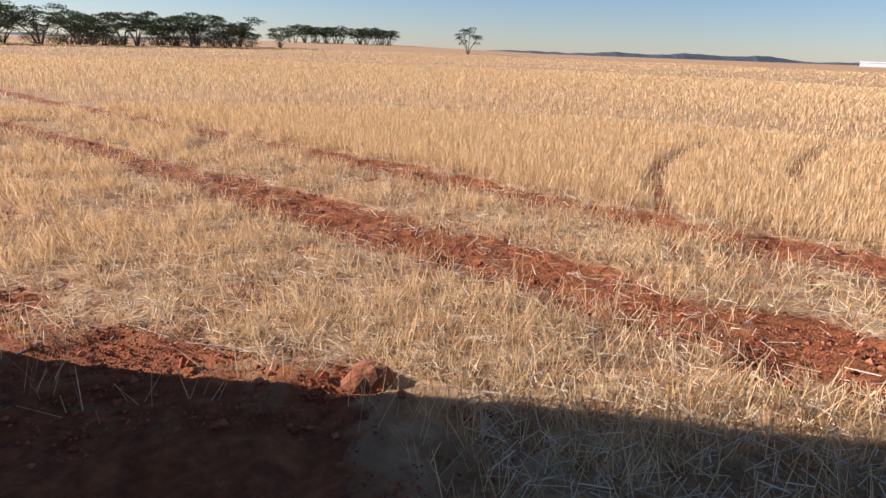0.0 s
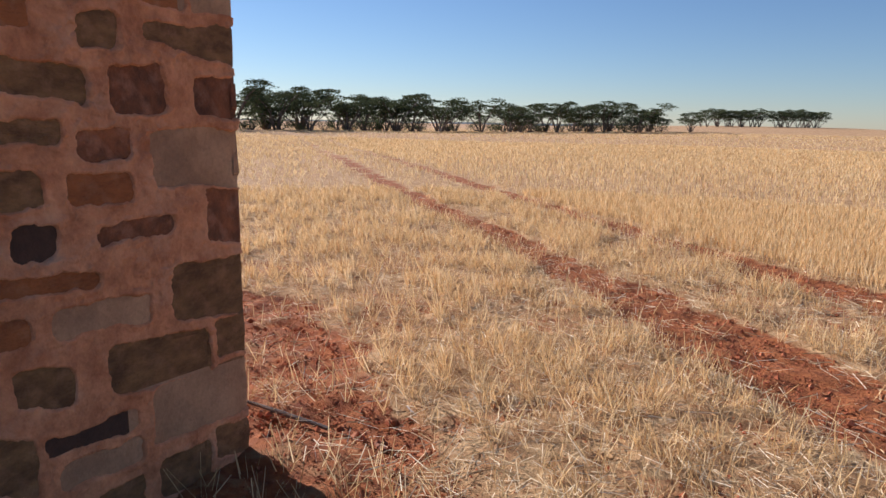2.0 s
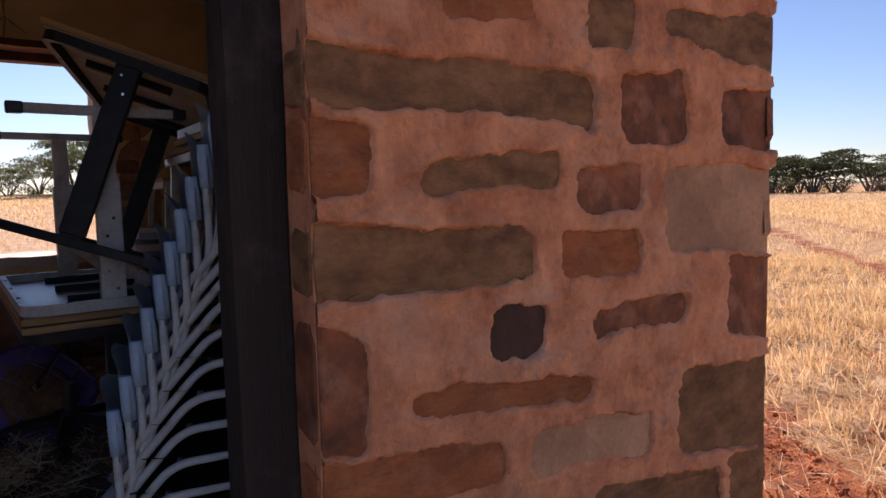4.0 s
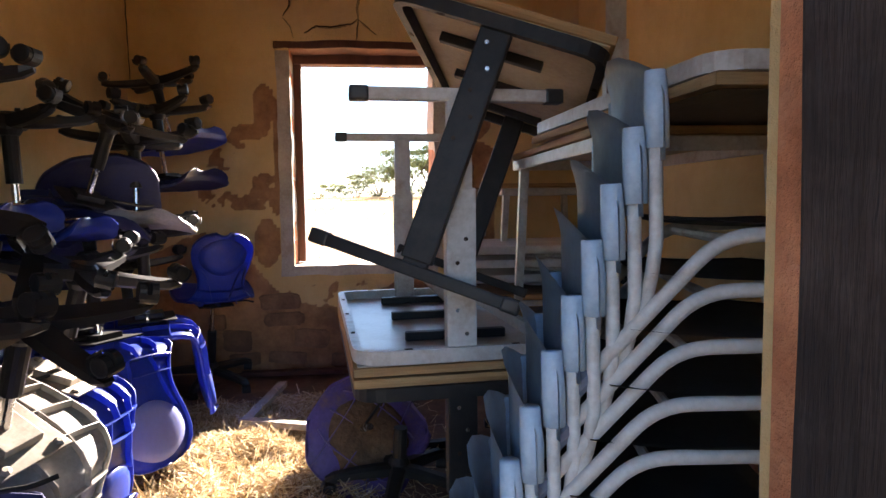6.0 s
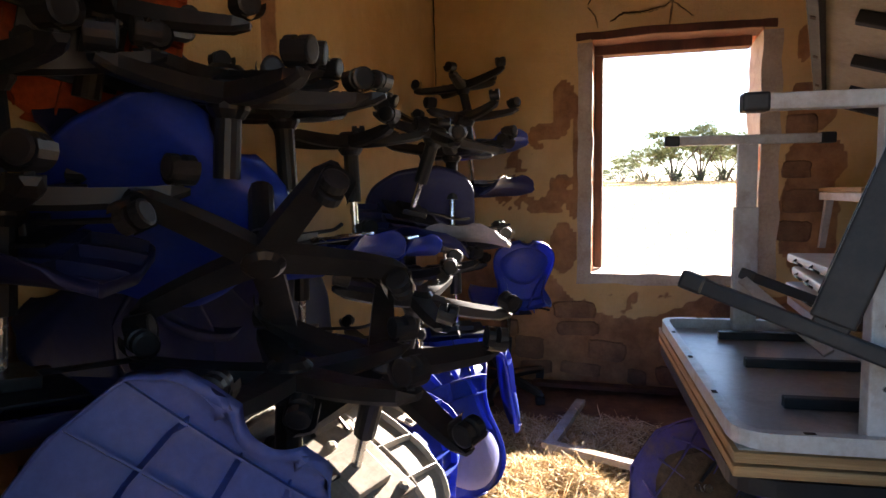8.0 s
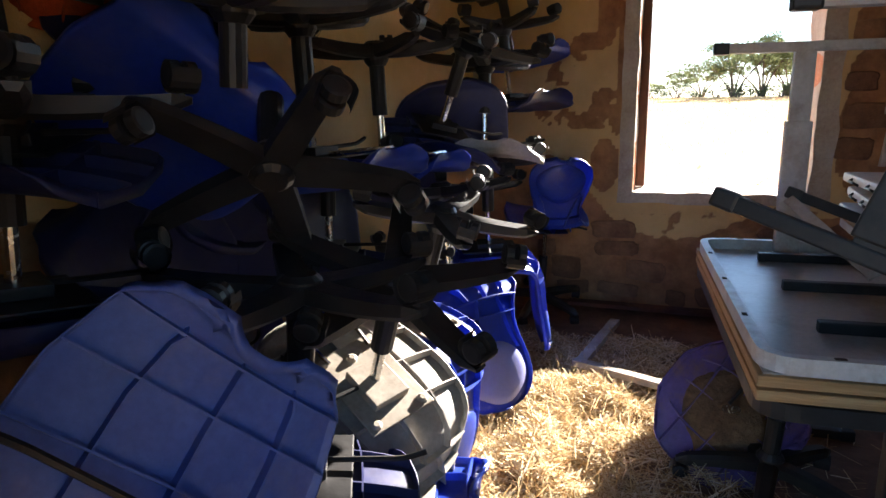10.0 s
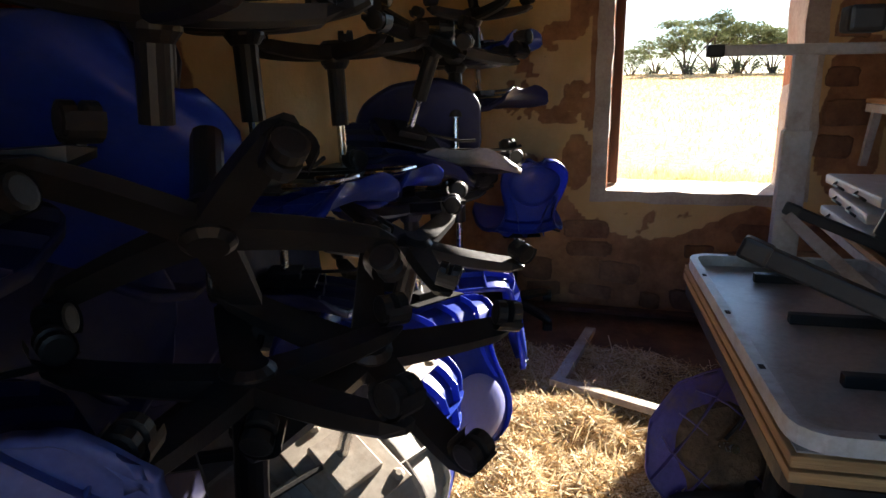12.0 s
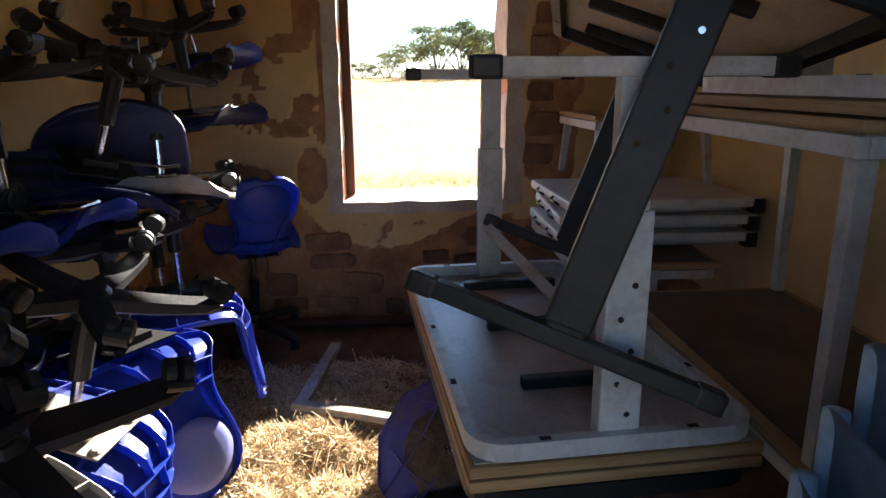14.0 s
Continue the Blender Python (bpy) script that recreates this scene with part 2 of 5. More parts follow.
M_orange = surface("orange mesh fabric", (0.50, 0.09, 0.02), (0.36, 0.06, 0.015), 40, 0.9, bump=0.4)
M_white_steel = surface("chipped off-white enamel", (0.62, 0.61, 0.58), (0.50, 0.49, 0.46), 5, 0.45, bump=0.05, stain=(0.28, 0.17, 0.10), stain_amount=0.55, stain_scale=7)
M_black_steel = surface("black painted steel", (0.019, 0.0195, 0.021), (0.011, 0.0115, 0.013), 6, 0.5, bump=0.06, stain=(0.07, 0.058, 0.048), stain_amount=0.3, stain_scale=6, spec=0.3)
M_laminate = surface("grey laminate underside", (0.46, 0.44, 0.41), (0.36, 0.34, 0.31), 3, 0.36, bump=0.05, stain=(0.20, 0.14, 0.10), stain_amount=0.6, stain_scale=4)
M_cream_board = surface("cream board underside", (0.74, 0.62, 0.40), (0.62, 0.50, 0.30), 4, 0.75, bump=0.1, stain=(0.30, 0.2, 0.12), stain_amount=0.4, stain_scale=4)
M_brown_board = surface("brown hardboard", (0.22, 0.13, 0.08), (0.15, 0.085, 0.05), 4, 0.7, bump=0.15)
M_desk_top = surface("dusty dark brown laminate", (0.10, 0.06, 0.04), (0.06, 0.036, 0.025), 4, 0.45, bump=0.05, stain=(0.20, 0.14, 0.09), stain_amount=0.45, stain_scale=3)
M_ply = surface("worn plywood edge", (0.52, 0.33, 0.15), (0.34, 0.19, 0.08), 8, 0.7, bump=0.4, stretch=(0.3, 0.3, 6))
M_seat_black = surface("charcoal seat plastic", (0.05, 0.05, 0.052), (0.03, 0.03, 0.033), 8, 0.55, bump=0.1)
M_back_blue = surface("grey blue moulded plastic", (0.45, 0.58, 0.69), (0.38, 0.49, 0.60), 4, 0.4, bump=0.04, stain=(0.32, 0.28, 0.23), stain_amount=0.35, stain_scale=5)
M_cap = surface("blue grey rubber cap", (0.16, 0.18, 0.23), (0.10, 0.11, 0.15), 8, 0.6, bump=0.1)
M_white_plastic = surface("white table plastic", (0.68, 0.67, 0.65), (0.58, 0.57, 0.55), 4, 0.5, bump=0.05, stain=(0.35, 0.28, 0.22), stain_amount=0.4, stain_scale=4)
M_white_wood = surface("flaking white painted wood", (0.50, 0.45, 0.39), (0.34, 0.29, 0.24), 6, 0.8, bump=0.3, stain=(0.22, 0.15, 0.1), stain_amount=0.7, stain_scale=6)
M_crack = surface("dark crack", (0.05, 0.03, 0.02), (0.03, 0.018, 0.012), 20, 1.0, bump=0)


# ---------------------------------------------------------------- mesh helpers
def mesh_of(name, bm, material):
    me = bpy.data.meshes.new(name)
    bm.normal_update()
    bm.to_mesh(me)
    bm.free()
    me.materials.append(material)
    return me


def part(name, bm, material, parent=None, label="", smooth=False):
    me = mesh_of(name, bm, material)
    if smooth:
        me.polygons.foreach_set("use_smooth", [True] * len(me.polygons))
    ob = new(name, me)
    ob.parent = parent
    if label:
        ob["label"] = label
    return ob


def same_part(name, me, parent, m):
    ob = new(name, me)
    ob.parent = parent
    ob.matrix_basis = m
    return ob


def add_box(bm, lo, hi, bevel=0.0, m=None):
    made = bmesh.ops.create_cube(bm, size=1)["verts"]
    lo, hi = Vector(lo), Vector(hi)
    for v in made:
        v.co = Vector((lo[i] + (hi[i] - lo[i]) * (v.co[i] + 0.5) for i in range(3)))
    if bevel:
        edges = list({e for v in made for e in v.link_edges})
        made = bmesh.ops.bevel(bm, geom=edges, offset=bevel, segments=2, affect='EDGES', profile=0.6)["verts"]
    if m:
        bmesh.ops.transform(bm, matrix=m, verts=[v for v in made if v.is_valid])
    return bm


def boxes(*pairs, bevel=0.0, m=None):
    bm = bmesh.new()
    for lo, hi in pairs:
        add_box(bm, lo, hi, bevel, m)
    return bm


def add_tube(bm, points, radius, sides=10, caps=True):
    """A round tube through points; radius is one number or one for each point."""
    pts = [Vector(p) for p in points]
    radii = radius if isinstance(radius, (list, tuple)) else [radius] * len(pts)
    rings, up = [], None
    for i, p in enumerate(pts):
        along = (pts[min(i + 1, len(pts) - 1)] - pts[max(i - 1, 0)]).normalized()
        if up is None:
            up = along.orthogonal().normalized()
        up = (up - along * up.dot(along)).normalized()
        side = along.cross(up)
        rings.append([bm.verts.new(p + (up * math.cos(a) + side * math.sin(a)) * radii[i]) for a in (2 * math.pi * k / sides for k in range(sides))])
    for a, b in zip(rings, rings[1:]):
        for k in range(sides):
            bm.faces.new((a[k], a[(k + 1) % sides], b[(k + 1) % sides], b[k]))
    if caps:
        bm.faces.new(rings[0][::-1])
        bm.faces.new(rings[-1])
    return bm


def tube(points, radius, sides=10, caps=True):
    return add_tube(bmesh.new(), points, radius, sides, caps)


def rounded(points, radius, steps=5):
    """A path whose inner corners are rounded off."""
    pts = [Vector(p) for p in points]
    path = [pts[0]]
    for a, b, c in zip(pts, pts[1:], pts[2:]):
        r = min(radius, (a - b).length * 0.45, (c - b).length * 0.45)
        p, q = b + (a - b).normalized() * r, b + (c - b).normalized() * r
        path += [p.lerp(b, u).lerp(b.lerp(q, u), u) for u in (k / steps for k in range(steps + 1))]
    return path + [pts[-1]]


def thing(name, label, category, group="", at=None):
    ob = new(name)
    ob.empty_display_size = 0.05
    tagged(ob, label, category, group)
    if at:
        ob.matrix_basis = at
    return ob


def frame_of(origin, z_axis, minus_y):
    """A pose whose z points along z_axis and whose y points away from minus_y."""
    z = Vector(z_axis).normalized()
    y = -Vector(minus_y)
    y = (y - z * y.dot(z)).normalized()
    x = y.cross(z)
    return Matrix(((x.x, y.x, z.x, origin[0]), (x.y, y.y, z.y, origin[1]), (x.z, y.z, z.z, origin[2]), (0, 0, 0, 1)))


def smoothstep(a, b, x):
    u = np.clip((x - a) / (b - a), 0, 1)
    return u * u * (3 - 2 * u)


def lattice(x, y, seed=0):
    """Smooth value noise on arrays, 0 to 1."""
    xi, yi = np.floor(x).astype(np.int64), np.floor(y).astype(np.int64)
    xf, yf = x - xi, y - yi
    xf, yf = xf * xf * (3 - 2 * xf), yf * yf * (3 - 2 * yf)

    def at(i, j):
        h = (i * 374761393 + j * 668265263 + seed * 974634777) & 0x7fffffff
        h = ((h ^ (h >> 13)) * 1274126177) & 0x7fffffff
        return ((h ^ (h >> 16)) & 0xffff) / 65535.0
    return (at(xi, yi) * (1 - xf) + at(xi + 1, yi) * xf) * (1 - yf) + (at(xi, yi + 1) * (1 - xf) + at(xi + 1, yi + 1) * xf) * yf


def rough_noise(x, y, scale, seed=0, octaves=4):
    total, weight = 0.0, 0.0
    for k in range(octaves):
        total = total + lattice(x * scale * 2 ** k, y * scale * 2 ** k, seed + k) * 0.55 ** k
        weight += 0.55 ** k
    return total / weight


def grid_mesh(name, verts, nu, nv, material, values=None, attribute=""):
    """A sheet of nu by nv points, with one value at each."""
    i = np.arange(nu * nv).reshape(nu, nv)
    faces = np.stack([i[:-1, :-1], i[1:, :-1], i[1:, 1:], i[:-1, 1:]], -1).reshape(-1, 4)
    me = bpy.data.meshes.new(name)
    me.from_pydata(verts.tolist(), [], faces.tolist())
    me.materials.append(material)
    if attribute:
        a = me.attributes.new(attribute, 'FLOAT', 'POINT')
        a.data.foreach_set("value", np.ascontiguousarray(values, dtype=np.float32).ravel())
    me.polygons.foreach_set("use_smooth", [True] * len(me.polygons))
    return me


def blades(name, base, height, width, lean, material):
    """Thin upright stalks, each a tapered four-sided leaf: base n x 3, the rest n long; lean n x 2 is the tip's shift."""
    n = len(base)
    turn = np.random.uniform(0, math.pi, n)
    side = np.stack([np.cos(turn), np.sin(turn), np.zeros(n)], 1) * width[:, None] * 0.5
    tip = base + np.column_stack([lean, height])
    verts = np.stack([base - side, base + side, tip + side * 0.6, tip - side * 0.6], 1).reshape(-1, 3)
    me = bpy.data.meshes.new(name)
    me.from_pydata(verts.tolist(), [], np.arange(n * 4).reshape(n, 4).tolist())
    me.materials.append(material)
    return me


# ---------------------------------------------------------------- land
TRACK_NORMAL = np.array((0.769, 0.639))


def land_height(x, y):
    z = 0.10 + 2.7 * np.exp(-((x + 135) ** 2 + (y - 8) ** 2) / (2 * 48.0 ** 2)) + 2.9 * np.exp(-((x - 10) ** 2 + (y - 330) ** 2) / (2 * 75.0 ** 2))
    far = smoothstep(6, 60, np.hypot(x, y))
    return z + (rough_noise(x, y, 0.045, 3) - 0.5) * 0.5 * far


def track_distance(x, y):
    wander = (rough_noise(x, y, 0.12, 11, 2) - 0.5) * 0.4 + (rough_noise(x, y, 1.6, 17, 3) - 0.5) * 0.45
    return TRACK_NORMAL[0] * x + TRACK_NORMAL[1] * y + wander


def bareness(x, y):
    d = track_distance(x, y)
    along = -TRACK_NORMAL[1] * x + TRACK_NORMAL[0] * y
    fade = 1 - 0.5 * smoothstep(10, 60, along)
    wide = 1 - 0.45 * smoothstep(4, 13, along)
    patchy = 0.68 + 0.6 * smoothstep(0.36, 0.56, rough_noise(x, y, 1.9, 77, 3))
    first = (1 - smoothstep(0.24, 0.74, np.abs(d - 3.95) / wide)) * patchy
    second = (1 - smoothstep(0.16, 0.60, np.abs(d - 6.17) / (0.4 + 0.6 * wide))) * 0.88 * patchy
    edge = np.interp(x, (-5.5, -3.6, -2.65, -2.0, -1.3, -0.4, 0.3), (6.6, 5.9, 5.1, 4.35, 3.9, 3.45, 2.9)) + (rough_noise(x, y, 1.1, 29, 3) - 0.5) * 0.9
    yard = (1 - smoothstep(-0.30, 0.25, y - edge)) * smoothstep(2.6, 3.0, y + 0.3 * (x + 1.5)) * (1 - smoothstep(0.0, 0.6, x)) * smoothstep(-7.0, -4.5, x)
    yard = yard * (0.55 + 0.45 * smoothstep(0.38, 0.5, rough_noise(x, y, 2.1, 87, 3)))
    # inner: dark soil laid in the building's shadow to deepen the shade
    inner = (1 - smoothstep(2.9, 3.6, 0.30 * (x + 2.5) + y)) * (1 - smoothstep(-0.8, 1.2, x)) * smoothstep(-3.2, -2.6, x) * smoothstep(-2.5, 0.5, y) * (0.75 + 0.25 * smoothstep(0.35, 0.6, rough_noise(x, y, 0.9, 63, 3)))
    loops = np.zeros_like(x)
    for cx, cy, r, x0, x1 in ((14.5, 2.25, 11.66, 3.2, 8.3), (19.9, -2.5, 17.06, 6.1, 10.8)):
        ring = 1 - smoothstep(0.05, 0.24, np.abs(np.hypot(x - cx, y - cy) - r))
        loops = np.maximum(loops, ring * (d > 6.6) * (x > x0) * (x < x1) * (y > cy) * 0.62)
    thin = smoothstep(0.50, 0.62, rough_noise(x, y, 1.7, 57, 4)) * 0.46 * (1 - smoothstep(5.6, 6.4, d)) * (1 - smoothstep(9, 20, np.abs(along)))
    return np.clip(np.maximum.reduce([first * fade, second * fade, yard, inner, loops, thin]), 0, 1)


def graded(centre, near, step, far, growth=1.045):
    values, s = list(np.arange(0, near, step)), step
    while values[-1] < far:
        s *= growth
        values.append(values[-1] + s)
    values = np.array(values)
    return np.concatenate([-values[:0:-1], values]) + centre


gx, gy = graded(0.5, 5.0, 0.07, 4200), graded(5.5, 5.0, 0.07, 4200)
GX, GY = np.meshgrid(gx, gy, indexing="ij")
bare = bareness(GX, GY)
close = 1 - smoothstep(8, 26, np.hypot(GX, GY - 5))
clods = (rough_noise(GX, GY, 4.5, 21, 3) - 0.5) * 0.10 + (rough_noise(GX, GY, 13.0, 33, 2) - 0.5) * 0.05
GZ = land_height(GX, GY) + clods * close * (0.35 + 0.65 * bare) - 0.05 * bare * close
ground = new("ground", grid_mesh("ground", np.stack([GX, GY, GZ], -1).reshape(-1, 3), len(gx), len(gy), M_ground, bare, "bare"))
tagged(ground, "flat red-earth paddock under straw with two bare wheel tracks", "ground", kind="structure")


def in_building(x, y):
    return (x > -7.25) & (x < -2.45) & (y > -0.2) & (y < 3.80)


def scatter(n, low, high, power, angle, centre=(-0.5, 2.0)):
    """Points in a ring sector, thinning outwards."""
    r = low + (high - low) * np.random.rand(n) ** power
    a = np.random.uniform(*angle, n)
    return centre[0] + r * np.sin(a), centre[1] + r * np.cos(a)


def stalk_field(name, n, low, high, power, angle, width, label):
    x, y = scatter(n, low, high, power, angle)
    d = track_distance(x, y)
    row = d / 0.23
    pull = np.round(row) - row
    x, y = x + TRACK_NORMAL[0] * pull * 0.11, y + TRACK_NORMAL[1] * pull * 0.11
    b = bareness(x, y)
    thick = rough_noise(x, y, 2.2, 51, 3)
    tall = np.where(d > 6.4, 1.0, 0.70 + 0.35 * thick)
    keep = (np.random.rand(n) < (1 - b) ** 2) & (np.random.rand(n) < np.where(d > 6.4, 1.0, smoothstep(0.34, 0.56, thick) * 0.85 + 0.14)) & ~in_building(x, y)
    x, y, d, tall = x[keep], y[keep], d[keep], tall[keep]
    k = len(x)
    z = land_height(x, y) - 0.03
    h = tall * np.random.uniform(0.10, 0.22, k)
    w = width(np.hypot(x + 0.5, y - 2)) * np.random.uniform(0.7, 1.4, k)
    lean = np.random.normal(0, 0.35, (k, 2)) * h[:, None] * np.where(d > 6.4, 0.6, 1.2)[:, None]
    ob = new(name, blades(name, np.column_stack([x, y, z]), h, w, lean, M_stubble))
    return tagged(ob, label, "stubble", kind="stuff")


stalk_field("stubble", 330000, 0.8, 15, 0.62, (radians(-95), radians(105)), lambda r: 0.0034 + r * 0.0005, "pale golden cereal stubble standing in rows")
stalk_field("stubble", 170000, 14, 60, 0.7, (radians(-75), radians(50)), lambda r: 0.004 + r * 0.0007, "golden cereal stubble across the middle of the paddock")
stalk_field("stubble", 50000, 55, 190, 0.8, (radians(-75), radians(50)), lambda r: r * 0.0010, "distant golden cereal stubble below the trees")
stalk_field("stubble", 60000, 8, 110, 0.55, (radians(-108), radians(-70)), lambda r: 0.005 + r * 0.001, "bright dry stubble beyond the window")


def fallen_straw(name, n, spread, z_of, length, width, label, material=None, tilt=0.15, keep=None):
    x, y = spread(n)
    if keep is not None:
        k = keep(x, y)
        x, y = x[k], y[k]
    n = len(x)
    a = np.random.uniform(0, 2 * math.pi, n)
    l = np.random.uniform(*length, n)
    along = np.stack([np.cos(a), np.sin(a), np.random.normal(0, tilt, n)], 1) * l[:, None] * 0.5
    side = np.stack([-np.sin(a), np.cos(a), np.random.normal(0, 0.5, n)], 1) * np.random.uniform(*width, n)[:, None] * 0.5
    mid = np.column_stack([x, y, z_of(x, y)])
    verts = np.stack([mid - along - side, mid - along + side, mid + along + side, mid + along - side], 1).reshape(-1, 3)
    me = bpy.data.meshes.new(name)
    me.from_pydata(verts.tolist(), [], np.arange(n * 4).reshape(n, 4).tolist())
    me.materials.append(material or M_litter)
    return tagged(new(name, me), label, "straw", kind="stuff")


# litter is left out of the building's shadow, which deepens its shade
fallen_straw("straw_litter", 115000, lambda n: scatter(n, 0.8, 14, 0.75, (radians(-95), radians(105))),
             lambda x, y: land_height(x, y) + np.random.uniform(0.0, 0.05, len(x)), (0.04, 0.19), (0.0018, 0.0045),
             "loose bleached straw lying between the stubble rows",
             keep=lambda x, y: ~in_building(x, y) & (np.random.rand(len(x)) < 1.10 - bareness(x, y)) & ((y > 3.2 - 0.33 * (x + 0.5)) | (x > 0.6)))



def earth_clods(n):
    """Crumbs and clods of red earth, each a small uneven eight-sided lump."""
    x, y = scatter(n, 0.6, 13, 0.8, (radians(-95), radians(100)))
    k = (np.random.rand(n) < bareness(x, y) ** 1.5) & ~in_building(x, y)
    x, y = x[k], y[k]
    n = len(x)
    size = np.random.uniform(0.003, 0.011, n) * (1 + 1.6 * (np.random.rand(n) > 0.95))
    mid = np.column_stack([x, y, land_height(x, y) - 0.035 * bareness(x, y) + size * 0.3])
    axes = np.array(((1, 0, 0), (0, 1, 0), (-1, 0, 0), (0, -1, 0), (0, 0, 0.8), (0, 0, -0.8)))
    turn = np.random.uniform(0, 6.28, n)
    c, q = np.cos(turn)[:, None], np.sin(turn)[:, None]
    corner = axes[None] * np.random.uniform(0.6, 1.4, (n, 6, 1)) * size[:, None, None]
    corner = np.stack([corner[..., 0] * c - corner[..., 1] * q, corner[..., 0] * q + corner[..., 1] * c, corner[..., 2]], -1)
    verts = (mid[:, None] + corner).reshape(-1, 3)
    tri = np.array(((0, 1, 4), (1, 2, 4), (2, 3, 4), (3, 0, 4), (1, 0, 5), (2, 1, 5), (3, 2, 5), (0, 3, 5)))
    me = bpy.data.meshes.new("earth_clods")
    me.from_pydata(verts.tolist(), [], (tri[None] + 6 * np.arange(n)[:, None, None]).reshape(-1, 3).tolist())
    me.materials.append(M_clod)
    return tagged(new("earth_clods", me), "crumbled clods of red earth on the bare tracks", "earth", kind="stuff")


M_clod = straw_material("red earth clods", [(0.22, 0.07, 0.035), (0.36, 0.12, 0.06), (0.46, 0.17, 0.085)], 0.0)
earth_clods(130000)

# ---------------------------------------------------------------- trees
def gum_tree(seed, sunny=False):
    """A many-stemmed gum: fanned tapered stems, forked limbs and a flat, gappy crown of small leaf clumps. One unit high."""
    rng = random.Random(seed)
    tree = thing("gum_tree", "many-stemmed gum tree with a flat dark olive crown", "tree", "gum trees along the paddock")
    wood, tips = bmesh.new(), []
    stems = rng.randint(4, 6)
    for s in range(stems):
        a = 2 * math.pi * (s + rng.random() * 0.7) / stems
        out, top = rng.uniform(0.16, 0.44), rng.uniform(0.46, 0.74)
        p = [Vector((0.02 * math.cos(a), 0.02 * math.sin(a), -0.03)), Vector((out * 0.35 * math.cos(a), out * 0.35 * math.sin(a), top * 0.45)), Vector((out * math.cos(a), out * math.sin(a), top))]
        add_tube(wood, p, [0.022, 0.015, 0.009], 6)
        for k in range(rng.randint(3, 4)):
            b = a + rng.uniform(-1.2, 1.2)
            reach = rng.uniform(0.10, 0.24)
            q = p[2] + Vector((reach * math.cos(b), reach * math.sin(b), rng.uniform(0.06, 0.26)))
            add_tube(wood, [p[2].lerp(p[1], rng.uniform(0, 0.5)), q], [0.008, 0.003], 4)
            tips.append(q)
        for low in (0.8,):
            tips.append(p[1].lerp(p[2], low) + Vector((rng.uniform(-0.12, 0.12), rng.uniform(-0.12, 0.12), rng.uniform(-0.08, 0.05))))
    part("trunk", wood, M_bark, tree)
    verts, faces = [], []
    for c in tips:
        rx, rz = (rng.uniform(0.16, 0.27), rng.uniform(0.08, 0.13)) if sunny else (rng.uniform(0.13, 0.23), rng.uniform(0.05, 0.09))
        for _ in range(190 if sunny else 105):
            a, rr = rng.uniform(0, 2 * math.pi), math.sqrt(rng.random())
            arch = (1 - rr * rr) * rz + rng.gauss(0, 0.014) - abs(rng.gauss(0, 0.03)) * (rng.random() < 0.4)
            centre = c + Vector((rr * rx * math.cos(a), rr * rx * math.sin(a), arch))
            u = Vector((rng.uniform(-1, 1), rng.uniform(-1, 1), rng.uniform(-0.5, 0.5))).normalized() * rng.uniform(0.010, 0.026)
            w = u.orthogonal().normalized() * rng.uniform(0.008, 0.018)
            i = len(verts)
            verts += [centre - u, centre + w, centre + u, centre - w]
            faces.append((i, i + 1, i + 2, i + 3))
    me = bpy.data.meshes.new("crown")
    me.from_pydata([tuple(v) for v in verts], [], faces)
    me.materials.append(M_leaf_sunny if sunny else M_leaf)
    same_part("crown", me, tree, Matrix.Identity(4))
    return tree


def plant(tree, x, y, h, turn, squash=1.0):
    z = float(land_height(np.array([x]), np.array([y]))[0]) - 0.05
    return copy_thing(tree, Matrix.LocRotScale((x, y, z), Euler((0, 0, turn)), (h * squash, h * squash, h)))


def low_bush(seed):
    """A ragged low shrub: short splayed stems under an uneven mass of leaf clumps. One unit high."""
    rng = random.Random(seed)
    bush = thing("bush", "low dark ragged bush at the foot of the gums", "bush", "bushes below the gum trees")
    wood, verts, faces = bmesh.new(), [], []
    for s in range(7):
        a = 0.9 * s + rng.random()
        tip = Vector((rng.uniform(0.2, 0.7) * math.cos(a), rng.uniform(0.2, 0.7) * math.sin(a), rng.uniform(0.35, 0.85)))
        add_tube(wood, [(0.03 * math.cos(a), 0.03 * math.sin(a), -0.03), tip * 0.55, tip], [0.03, 0.02, 0.008], 5)
        for _ in range(110):
            c = tip + Vector((rng.gauss(0, 0.17), rng.gauss(0, 0.17), rng.gauss(-0.10, 0.16)))
            c.z = max(0.02, c.z)
            u = Vector((rng.uniform(-1, 1), rng.uniform(-1, 1), rng.uniform(-0.8, 0.8))).normalized() * rng.uniform(0.02, 0.06)
            w = u.orthogonal().normalized() * rng.uniform(0.015, 0.035)
            i = len(verts)
            verts += [c - u, c + w, c + u, c - w]
            faces.append((i, i + 1, i + 2, i + 3))
    part("stem", wood, M_bark, bush)
    me = bpy.data.meshes.new("crown")
    me.from_pydata([tuple(v) for v in verts], [], faces)
    me.materials.append(M_leaf)
    same_part("crown", me, bush, Matrix.Identity(4))
    return bush


